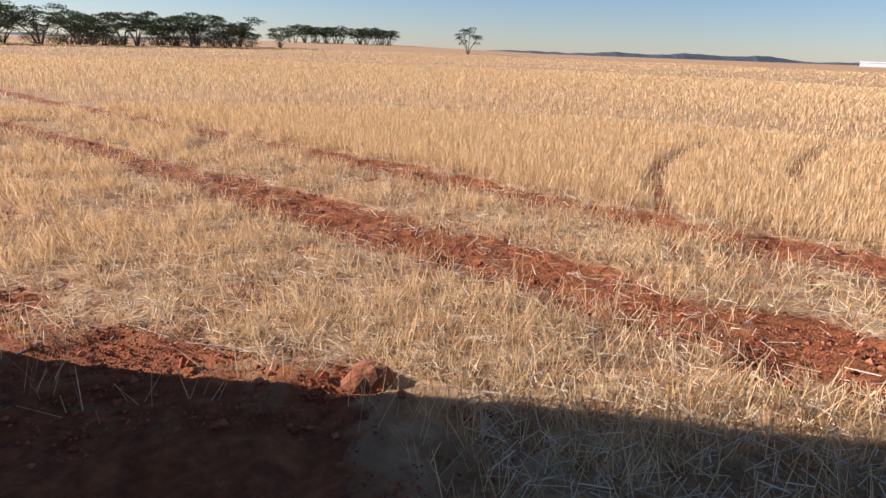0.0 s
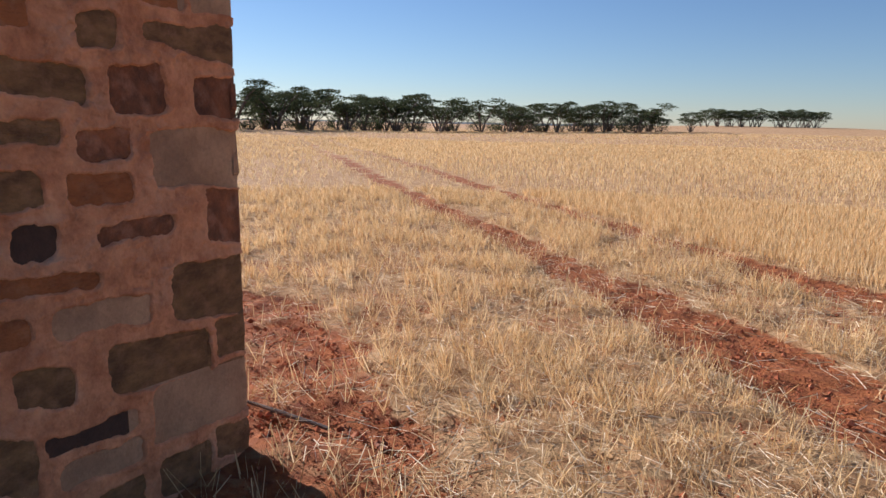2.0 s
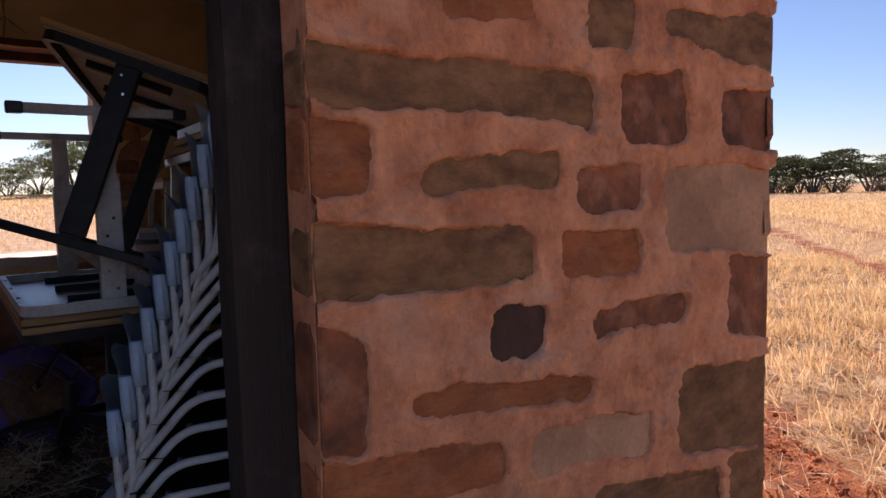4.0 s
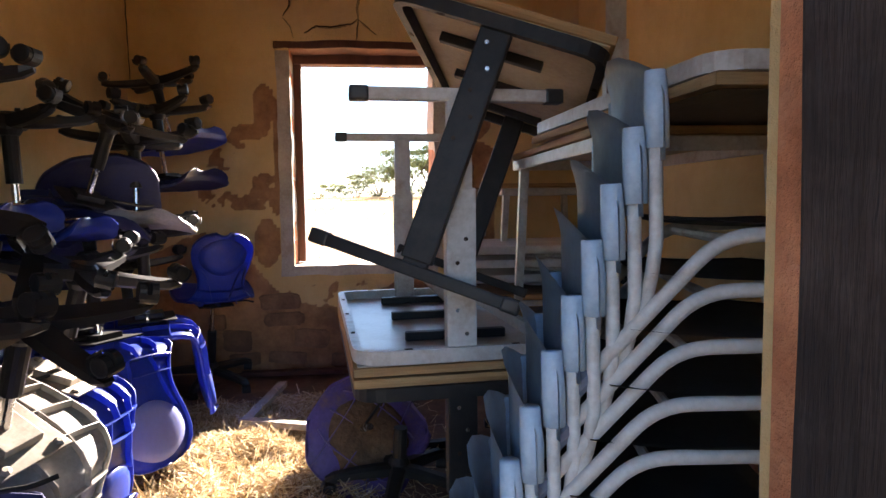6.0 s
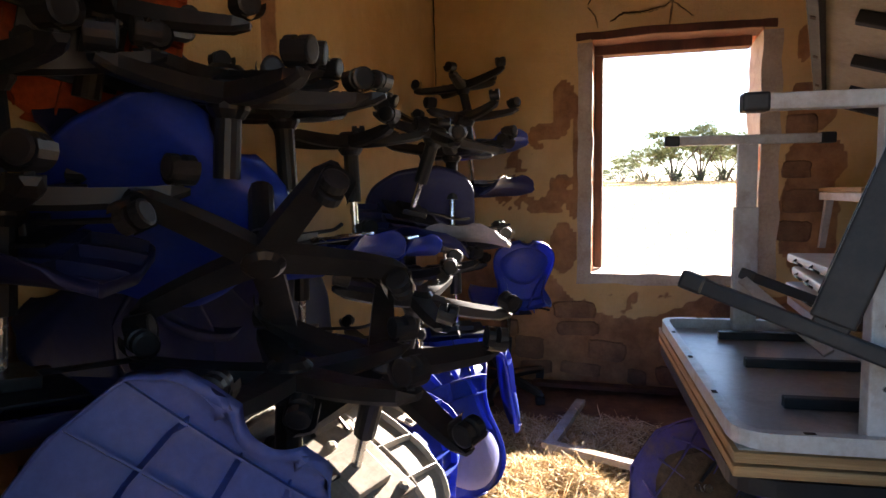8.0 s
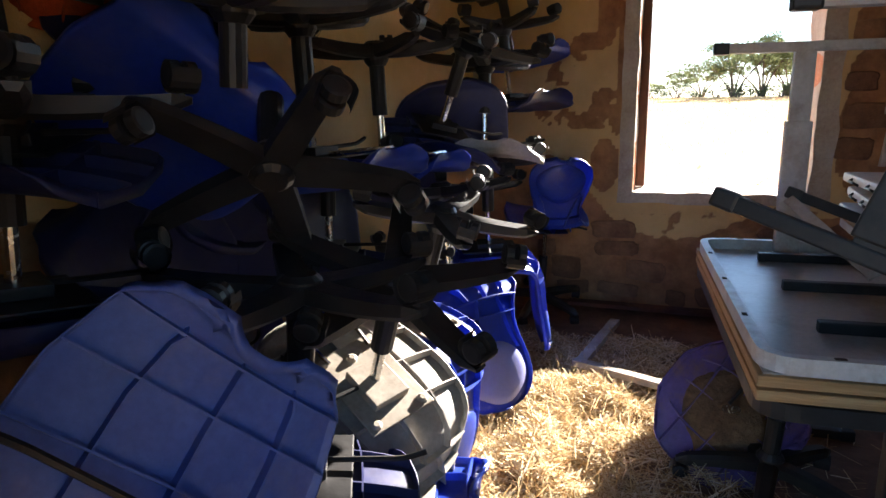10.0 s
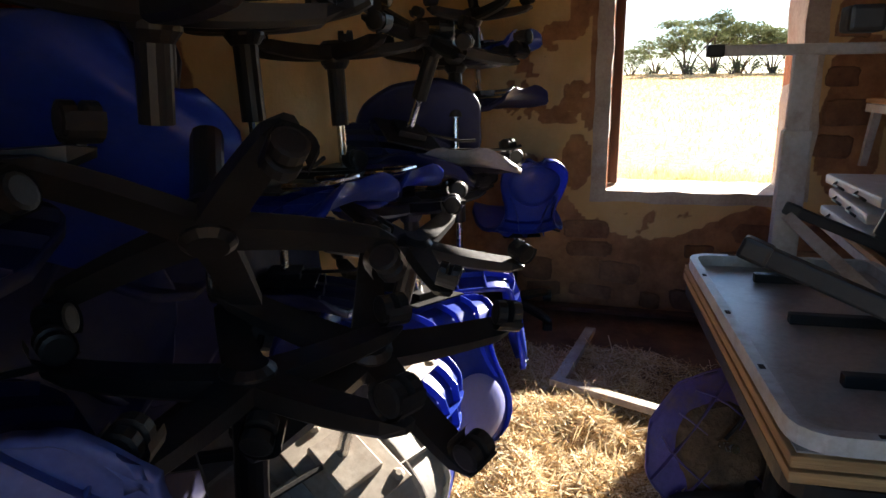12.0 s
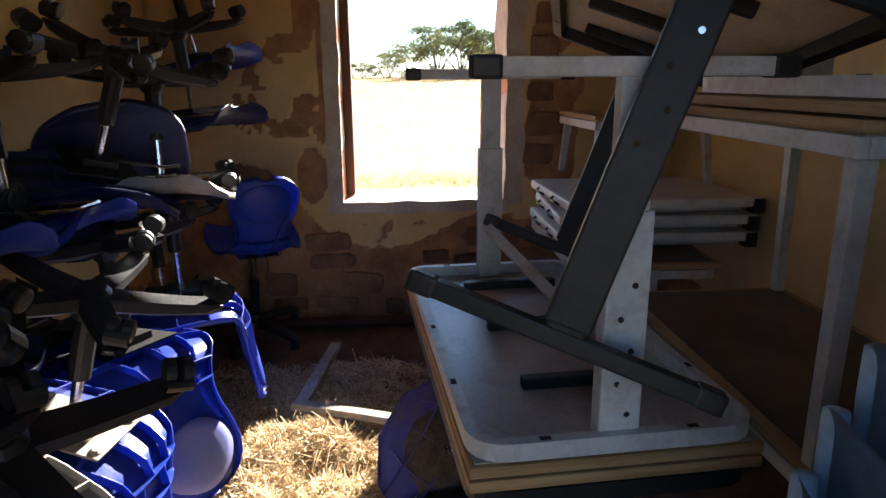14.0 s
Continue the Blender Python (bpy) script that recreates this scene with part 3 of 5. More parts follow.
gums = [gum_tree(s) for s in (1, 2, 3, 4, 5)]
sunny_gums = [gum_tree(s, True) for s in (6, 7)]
bushes = [low_bush(s) for s in (11, 12, 13)]
rng = random.Random(7)
for i in range(64):
    u = i / 63
    a, r = radians(-45 + 41.5 * u), 82 + 112 * u ** 1.1
    plant(gums[(i * 3 + i // 7) % 5], r * math.sin(a) + rng.uniform(-5, 5), r * math.cos(a) + rng.uniform(-4, 8), rng.choice((3.8, 4.8, 5.6, 6.2, 6.8)) * (0.86 + 0.26 * u), rng.uniform(0, 6.3), rng.uniform(1.15, 1.6))
for i in range(30):
    u = (i + rng.random()) / 30
    a, r = radians(-44 + 39 * u), 86 + 108 * u ** 1.1
    plant(bushes[i % 3], r * math.sin(a), r * math.cos(a), rng.uniform(1.6, 3.4) * (0.8 + 0.4 * u), rng.uniform(0, 6.3), rng.uniform(1.0, 1.5))
for i in range(26):
    u = i / 25
    if 0.5 < u < 0.58:
        continue
    plant(gums[(i * 2) % 5], -12 + 42 * u + rng.uniform(-2, 2), 292 + 14 * u + rng.uniform(-5, 5), rng.uniform(5.0, 7.5), rng.uniform(0, 6.3), 1.25)
lone = plant(gums[2], 43, 200, 7.6, 0.4, 0.95)
lone["label"] = "lone dark gum tree standing out in the stubble"
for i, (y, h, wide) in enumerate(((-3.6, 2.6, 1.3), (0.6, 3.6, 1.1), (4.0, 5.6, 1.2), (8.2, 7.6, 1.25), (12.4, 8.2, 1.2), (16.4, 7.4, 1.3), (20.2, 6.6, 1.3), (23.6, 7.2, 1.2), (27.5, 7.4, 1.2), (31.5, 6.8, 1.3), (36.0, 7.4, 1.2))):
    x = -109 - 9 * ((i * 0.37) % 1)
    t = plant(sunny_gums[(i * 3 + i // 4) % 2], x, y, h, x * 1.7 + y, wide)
    tagged(t, "gum tree beyond the window, crown painted sunlit pale olive", "tree", "gum trees beyond the window")
for i in range(16):
    t = plant(bushes[i % 3], -104 - 6 * ((i * 0.61) % 1), -5.5 + 2.8 * i, 1.5 + 1.1 * ((i * 0.37) % 1), i * 1.3, 1.3)
    tagged(t, "low sunlit bush under the gums beyond the window", "bush", "bushes beyond the window")
for t in gums + sunny_gums + bushes:
    for o in (*t.children_recursive, t):
        bpy.data.objects.remove(o)


def far_hills(x0, x1, y, height, seed):
    bm = bmesh.new()
    n = 60
    low, high, back = [], [], []
    for i in range(n + 1):
        u = i / n
        x = x0 + (x1 - x0) * u
        h = height * math.sin(math.pi * u) ** 0.6 * (0.6 + 0.7 * noise.noise((u * 7, seed, 0)) + 0.25 * noise.noise((u * 40, seed, 2)))
        low.append(bm.verts.new((x, y, -3)))
        high.append(bm.verts.new((x, y + 60, max(0.5, h))))
        back.append(bm.verts.new((x, y + 400, -3)))
    for i in range(n):
        bm.faces.new((low[i], low[i + 1], high[i + 1], high[i]))
        bm.faces.new((high[i], high[i + 1], back[i + 1], back[i]))
    ob = part("backdrop", bm, M_far)
    return tagged(ob, "low blue-grey wooded hills far across the plain", "hills", kind="structure")


shed = thing("far_shed", "long low white shed far across the plain", "shed", at=pose(618, 660, 0, 0, 0, -42))
part("wall", boxes(((-22, -6, -1.0), (22, 6, 4.6))), M_shed, shed)
part("roof", boxes(((-22.4, -6.6, 4.6), (22.4, 6.6, 5.1)), ((-22.4, -3.4, 5.1), (22.4, 3.4, 5.7))), M_shed, shed)
far_hills(500, 2300, 2300, 26, 3)
far_hills(-2600, 700, 2700, 14, 5)

# ---------------------------------------------------------------- the stone room
OUT_X, IN_X, WIN_X, BACK_X = -2.52, -2.95, -6.71, -7.14
NORTH, SOUTH, WALL = 3.305, 0.32, 0.43
FLOOR, CEIL, EAVES = 0.57, 3.45, 3.7
DOOR_LOW, DOOR_HIGH, DOOR_TOP = 1.225, 2.262, 2.66
WIN_LOW, WIN_HIGH, SILL, WIN_TOP = 1.345, 2.292, 1.275, 2.72

east = boxes(((IN_X, DOOR_HIGH, -0.4), (OUT_X, NORTH + WALL, EAVES)),
                                    ((IN_X, DOOR_LOW, DOOR_TOP), (OUT_X, DOOR_HIGH, EAVES)), ((IN_X, DOOR_LOW, -0.4), (OUT_X, DOOR_HIGH, FLOOR - 0.02)))
# south of the doorway the reveal is splayed towards the room
plan = ((OUT_X, SOUTH - WALL), (OUT_X, DOOR_LOW), (-2.757, DOOR_LOW), (IN_X, 0.78), (IN_X, SOUTH - WALL))
low, high = [[east.verts.new((x, y, z)) for x, y in plan] for z in (-0.4, EAVES)]
east.faces.new(low[::-1])
east.faces.new(high)
for i in range(5):
    east.faces.new((low[i], low[(i + 1) % 5], high[(i + 1) % 5], high[i]))
bmesh.ops.recalc_face_normals(east, faces=east.faces)
wall_east = part("wall_east", east, M_mortar)
tagged(wall_east, "rubble stone wall in pink mortar beside an open doorway", "wall", kind="structure")
wall_west = part("wall_west", boxes(((BACK_X, SOUTH - WALL, -0.4), (WIN_X, WIN_LOW, EAVES)), ((BACK_X, WIN_HIGH, -0.4), (WIN_X, NORTH + WALL, EAVES)),
                                    ((BACK_X, WIN_LOW, -0.4), (WIN_X, WIN_HIGH, SILL)), ((BACK_X, WIN_LOW, WIN_TOP), (WIN_X, WIN_HIGH, EAVES))), M_mortar)
tagged(wall_west, "stained cream plaster wall flaking to rubble round an empty window", "wall", kind="structure")
wall_north = part("wall_north", boxes(((WIN_X, NORTH, -0.4), (IN_X, NORTH + WALL, EAVES))), M_mortar)
tagged(wall_north, "cream plastered stone wall behind the stacked tables", "wall", kind="structure")
wall_south = part("wall_south", boxes(((WIN_X, SOUTH - WALL, -0.4), (IN_X, SOUTH, EAVES))), M_mortar)
tagged(wall_south, "cream plastered stone wall behind the heap of chairs", "wall", kind="structure")
ceiling = part("ceiling", boxes(((WIN_X, SOUTH, CEIL), (IN_X, NORTH, CEIL + 0.03))), M_ceiling)
tagged(ceiling, "dark stained boarded ceiling", "ceiling", kind="structure")
roof = part("roof", boxes(((BACK_X - 0.12, SOUTH - WALL - 0.12, EAVES), (OUT_X + 0.02, NORTH + WALL + 0.02, EAVES + 0.08))), M_mortar)
tagged(roof, "low roof over the stone room", "roof", kind="structure")

# floor of trodden earth, a little uneven
fx, fy = np.linspace(WIN_X, IN_X, 80), np.linspace(SOUTH, NORTH, 64)
FX, FY = np.meshgrid(fx, fy, indexing="ij")


def floor_height(x, y):
    return FLOOR + (rough_noise(x, y, 2.5, 71, 3) - 0.5) * 0.05


floor = new("floor", grid_mesh("floor", np.stack([FX, FY, floor_height(FX, FY)], -1).reshape(-1, 3), 80, 64, M_dirt))
tagged(floor, "trodden earth floor scattered with straw", "floor", kind="structure")


def plaster_sheet(name, wall, along, up, place, bare_of, face):
    """A skin of plaster over a wall: proud where it holds, sunk and brown where it has fallen."""
    A, U = np.meshgrid(along, up, indexing="ij")
    keep = bare_of(A, U)
    ragged = keep + (rough_noise(A, U, 13.0, 91, 5) - 0.5) * 0.7
    solid = smoothstep(0.42, 0.52, ragged)
    depth = 0.004 + 0.014 * solid + (rough_noise(A, U, 3.0, 95, 3) - 0.5) * 0.012 + (1 - solid) * (rough_noise(A, U, 14.0, 97, 3) - 0.5) * 0.02
    verts = place(A, U, np.maximum(depth, 0.002))
    me = grid_mesh(name, verts.reshape(-1, 3), len(along), len(up), M_plaster, 0.10 + 0.68 * smoothstep(0.36, 0.58, ragged), "plaster")
    if face:
        me.flip_normals()
    ob = new(name, me)
    ob.parent = wall
    return ob


def blob(a, u, ca, cu, ra, ru):
    return 1 - smoothstep(0.75, 1.15, np.hypot((a - ca) / ra, (u - cu) / ru))


def west_keep(a, u):
    low = 1 - smoothstep(1.02, 1.20, u + 0.10 * np.sin(a * 5) - 0.35 * smoothstep(1.25, 0.75, a))
    under = (1 - smoothstep(1.14, 1.27, u)) * 0.42
    mottle = smoothstep(0.50, 0.64, rough_noise(a, u, 7.0, 43, 4)) * blob(a, u, 1.05, 1.75, 0.35, 0.5) * 0.62
    falls = [low, under, mottle, blob(a, u, 1.175, 2.34, 0.075, 0.15), blob(a, u, 1.08, 2.17, 0.13, 0.055), blob(a, u, 1.16, 2.24, 0.06, 0.10), blob(a, u, 1.255, 2.02, 0.022, 0.40) * 0.9,
             blob(a, u, 1.24, 1.72, 0.045, 0.10), blob(a, u, 1.17, 1.44, 0.09, 0.17), blob(a, u, 2.55, 2.22, 0.13, 0.12), blob(a, u, 2.58, 1.95, 0.16, 0.16), blob(a, u, 2.55, 1.62, 0.17, 0.36), blob(a, u, 2.50, 2.60, 0.035, 0.10)]
    return 1 - np.clip(np.maximum.reduce(falls), 0, 1)


def side_keep(a, u):
    # the wide blob at -3.5 browns the wall to stand in for shade behind the heap
    return 1 - np.clip(np.maximum.reduce([(1 - smoothstep(0.8, 1.15, u)) * 0.9, blob(a, u, -4.66, 2.62, 0.06, 0.42), blob(a, u, -4.35, 1.75, 0.07, 0.3), blob(a, u, -3.5, 1.1, 0.7, 0.55) * 0.8, blob(a, u, -5.2, 3.2, 0.06, 0.3) * 0.7]), 0, 1)


us = np.arange(FLOOR - 0.02, CEIL, 0.02)
for low, high, u0, u1 in ((SOUTH, WIN_LOW, 0, CEIL), (WIN_HIGH, NORTH, 0, CEIL), (WIN_LOW, WIN_HIGH, 0, SILL), (WIN_LOW, WIN_HIGH, WIN_TOP, CEIL)):
    z = np.concatenate([us[(us > u0) & (us < u1)], [u1]]) if u1 < CEIL else us[us > u0]
    if u0 > 0:
        z = np.concatenate([[u0], z])
    plaster_sheet("plaster", wall_west, np.linspace(low, high, max(8, int((high - low) / 0.02))), z, lambda A, U, D: np.stack([WIN_X + D, A, U], -1), west_keep, False)
plaster_sheet("plaster", wall_south, np.arange(WIN_X, IN_X + 0.01, 0.03), us, lambda A, U, D: np.stack([A, SOUTH + D, U], -1), side_keep, True)
plaster_sheet("plaster", wall_north, np.arange(WIN_X, IN_X + 0.01, 0.03), us, lambda A, U, D: np.stack([A, NORTH - D, U], -1), lambda a, u: 1 - (1 - smoothstep(0.7, 1.1, u)) * 0.9, False)
for low, high in ((SOUTH, 0.78), (DOOR_HIGH, NORTH)):
    plaster_sheet("plaster", wall_east, np.linspace(low, high, 40), us, lambda A, U, D: np.stack([IN_X - D, A, U], -1), lambda a, u: smoothstep(0.8, 1.2, u), True)


# ---------------------------------------------------------------- window
window = thing("window_1", "empty window opening with a worn timber frame and white rendered edge", "window")
tagged(window, kind="structure")
part("frame_side", boxes(((-6.99, WIN_LOW + 0.002, SILL + 0.02), (-6.90, WIN_LOW + 0.055, WIN_TOP - 0.07)), bevel=0.006), M_timber, window, "split red-brown timber jamb")
part("frame_head", boxes(((-6.99, WIN_LOW + 0.002, WIN_TOP - 0.075), (-6.88, WIN_HIGH - 0.03, WIN_TOP - 0.004)), bevel=0.006), M_timber, window)
lintel = bmesh.new()
add_box(lintel, (WIN_X - 0.20, WIN_LOW - 0.10, WIN_TOP - 0.018), (WIN_X + 0.022, WIN_HIGH + 0.07, WIN_TOP + 0.035), 0.008)
bmesh.ops.subdivide_edges(lintel, edges=[e for e in lintel.edges if abs(e.verts[0].co.y - e.verts[1].co.y) > 0.3], cuts=14, use_grid_fill=True)
for v in lintel.verts:
    v.co.z += 0.016 * noise.noise((v.co.y * 5, v.co.z * 3, 4)) + 0.01 * math.sin((v.co.y - WIN_LOW) * 3)
    v.co.x += 0.008 * noise.noise((v.co.y * 6, 2, v.co.z * 9))
part("lintel", lintel, M_timber, window, "sagging red-brown timber lintel")


def ragged_bar(lo, hi, axis, amount, seed):
    """A bar of render whose long outer edges wander."""
    bm = boxes((lo, hi))
    bmesh.ops.subdivide_edges(bm, edges=[e for e in bm.edges if abs((e.verts[0].co - e.verts[1].co)[axis]) > 0.2], cuts=24, use_grid_fill=True)
    for v in bm.verts:
        n = noise.noise_vector((v.co.x * 7 + seed, v.co.y * 7, v.co.z * 7))
        v.co += Vector((n.x * 0.25, 0 if axis == 1 else n.y, 0 if axis == 2 else n.z)) * amount
    return bm


part("edge_band", ragged_bar((WIN_X - 0.28, WIN_LOW - 0.085, SILL - 0.06), (WIN_X + 0.024, WIN_LOW + 0.001, WIN_TOP - 0.03), 2, 0.012, 1), M_band, window, "white rendered edge of the opening")
part("edge_band", ragged_bar((BACK_X + 0.02, WIN_HIGH - 0.006, SILL - 0.02), (WIN_X + 0.024, WIN_HIGH + 0.10, WIN_TOP - 0.03), 2, 0.016, 5), M_band, window)
part("sill", ragged_bar((BACK_X + 0.01, WIN_LOW - 0.04, SILL - 0.055), (WIN_X + 0.03, WIN_HIGH + 0.01, SILL + 0.012), 1, 0.012, 9), M_band, window, "chipped white rendered sill")


def crack(points, width, seed):
    bm = bmesh.new()
    path = []
    for (y0, z0), (y1, z1) in zip(points, points[1:]):
        for k in range(8):
            u = k / 8
            path.append(Vector((WIN_X + 0.028, y0 + (y1 - y0) * u + 0.006 * noise.noise((seed, k * 0.9, y0 * 9)), z0 + (z1 - z0) * u + 0.008 * noise.noise((seed + 3, k * 0.9, z0 * 9)))))
    n = len(path)
    last = None
    for i, p in enumerate(path):
        along = (path[min(i + 1, n - 1)] - path[max(i - 1, 0)]).normalized()
        side = Vector((0, -along.z, along.y)) * width * (0.35 + 0.65 * math.sin(math.pi * min(1, (i + 1) / n))) * (0.6 + 0.8 * noise.noise((i * 0.5, seed, 7)) ** 2)
        row = [bm.verts.new(p - side), bm.verts.new(p + Vector((-0.012, 0, 0))), bm.verts.new(p + side)]
        if last:
            bm.faces.new((last[0], last[1], row[1], row[0]))
            bm.faces.new((last[1], last[2], row[2], row[1]))
        last = row
    part("crack", bm, M_crack, wall_west)


crack([(1.45, 2.80), (1.52, 2.845), (1.63, 2.84), (1.76, 2.865), (1.80, 2.90)], 0.011, 1)
crack([(1.80, 2.90), (1.79, 2.96), (1.81, 3.06), (1.77, 3.2)], 0.010, 2)
crack([(1.80, 2.90), (1.79, 2.82), (1.78, 2.74)], 0.007, 3)
crack([(1.80, 2.89), (1.86, 2.84), (1.92, 2.79)], 0.006, 4)
crack([(1.35, 3.10), (1.36, 2.98), (1.31, 2.90)], 0.008, 5)
crack([(1.31, 2.90), (1.36, 2.84), (1.38, 2.76)], 0.004, 6)
crack([(0.345, 3.2), (0.35, 2.8), (0.36, 2.4)], 0.007, 7)


# ---------------------------------------------------------------- doorway
door_frame = thing("door_1", "weathered timber frame of an open doorway, no door hung", "door frame")
tagged(door_frame, kind="structure")


def grained_post(lo, hi, seed):
    bm = boxes((lo, hi), bevel=0.006)
    bmesh.ops.subdivide_edges(bm, edges=[e for e in bm.edges if abs(e.verts[0].co.z - e.verts[1].co.z) > 0.5], cuts=30, use_grid_fill=True)
    for v in bm.verts:
        v.co.y += 0.004 * noise.noise((seed, v.co.x * 20, v.co.z * 4))
        v.co.x += 0.003 * noise.noise((seed + 5, v.co.y * 20, v.co.z * 4))
    return bm


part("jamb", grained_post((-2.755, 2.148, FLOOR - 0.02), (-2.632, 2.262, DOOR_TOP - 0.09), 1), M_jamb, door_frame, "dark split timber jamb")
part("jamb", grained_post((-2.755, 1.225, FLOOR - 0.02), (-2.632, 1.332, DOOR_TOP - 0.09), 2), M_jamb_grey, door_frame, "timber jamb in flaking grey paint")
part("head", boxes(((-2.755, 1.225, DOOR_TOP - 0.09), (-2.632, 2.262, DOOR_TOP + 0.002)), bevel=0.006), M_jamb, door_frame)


# ---------------------------------------------------------------- loose stones and sticks outside
def lump(name, centre, size, material, label, category, seed):
    bm = bmesh.new()
    bmesh.ops.create_icosphere(bm, subdivisions=3, radius=1)
    for v in bm.verts:
        v.co *= 1 + 0.35 * noise.noise(v.co * 1.3 + Vector((seed, 0, 0))) + 0.08 * noise.noise(v.co * 5 + Vector((seed, 3, 0)))
        v.co = Vector((v.co.x * size[0], v.co.y * size[1], v.co.z * size[2])) + Vector(centre)
    return tagged(part(name, bm, material, smooth=False), label, category)


lump("stone", (0.20, 2.93, 0.14), (0.12, 0.09, 0.10), M_stones["orange"], "reddish block of stone lying at the edge of the stubble", "stone", 2.0)
for i in range(26):
    r = random.Random(i)
    x, y = r.uniform(-2.4, 0.3), r.uniform(3.0, 4.6)
    lump("clod", (x, y, 0.11), (r.uniform(0.02, 0.045), r.uniform(0.02, 0.045), r.uniform(0.015, 0.03)), M_stones["orange" if i % 3 else "red"], "small clod of red earth on the bare ground", "clod", i * 1.7)
stick = part("stick", tube([(-2.86, 4.13, 0.16), (-2.6, 4.12, 0.145), (-2.28, 4.10, 0.13)], [0.010, 0.014, 0.012], 7), M_bark)
tagged(stick, "short dry stick lying on red soil by the wall", "stick")
for i, (x, y, a, l) in enumerate(((-2.0, 4.5, 2.5, 0.30), (-1.5, 3.5, 1.0, 0.22), (-0.5, 3.35, 2.7, 0.55), (-2.3, 4.95, 2.0, 0.25))):
    c, s = math.cos(a) * l / 2, math.sin(a) * l / 2
    tagged(part("twig", tube([(x - c, y - s, 0.13), (x, y, 0.145), (x + c, y + s, 0.13)], [0.004, 0.006, 0.003], 5), M_white_wood), "bleached thin twig on the bare earth", "twig")

# straw over the room's floor
fallen_straw("straw_floor", 42000, lambda n: (np.random.uniform(-5.9, -3.0, n), np.random.normal(1.22, 0.32, n)),
             lambda x, y: floor_height(x, y) + np.random.uniform(0.0, 0.03, len(x)) + 0.07 * smoothstep(0.45, 0.75, rough_noise(x, y, 5.0, 77, 3)), (0.02, 0.13), (0.002, 0.004), "deep loose yellow straw on the earth floor", M_litter, 0.35,
             keep=lambda x, y: (y > SOUTH + 0.02) & (y < NORTH - 0.1))
n = 900
sx, sy = np.random.uniform(-5.6, -3.6, n), np.random.uniform(0.95, 1.55, n)
sh = np.random.uniform(0.05, 0.14, n)
straw_tufts = new("straw_tufts", blades("straw_tufts", np.column_stack([sx, sy, floor_height(sx, sy)]), sh, np.full(n, 0.004), np.random.normal(0, 0.05, (n, 2)), M_litter))
tagged(straw_tufts, "upright wisps of straw on the earth floor", "straw", kind="stuff")


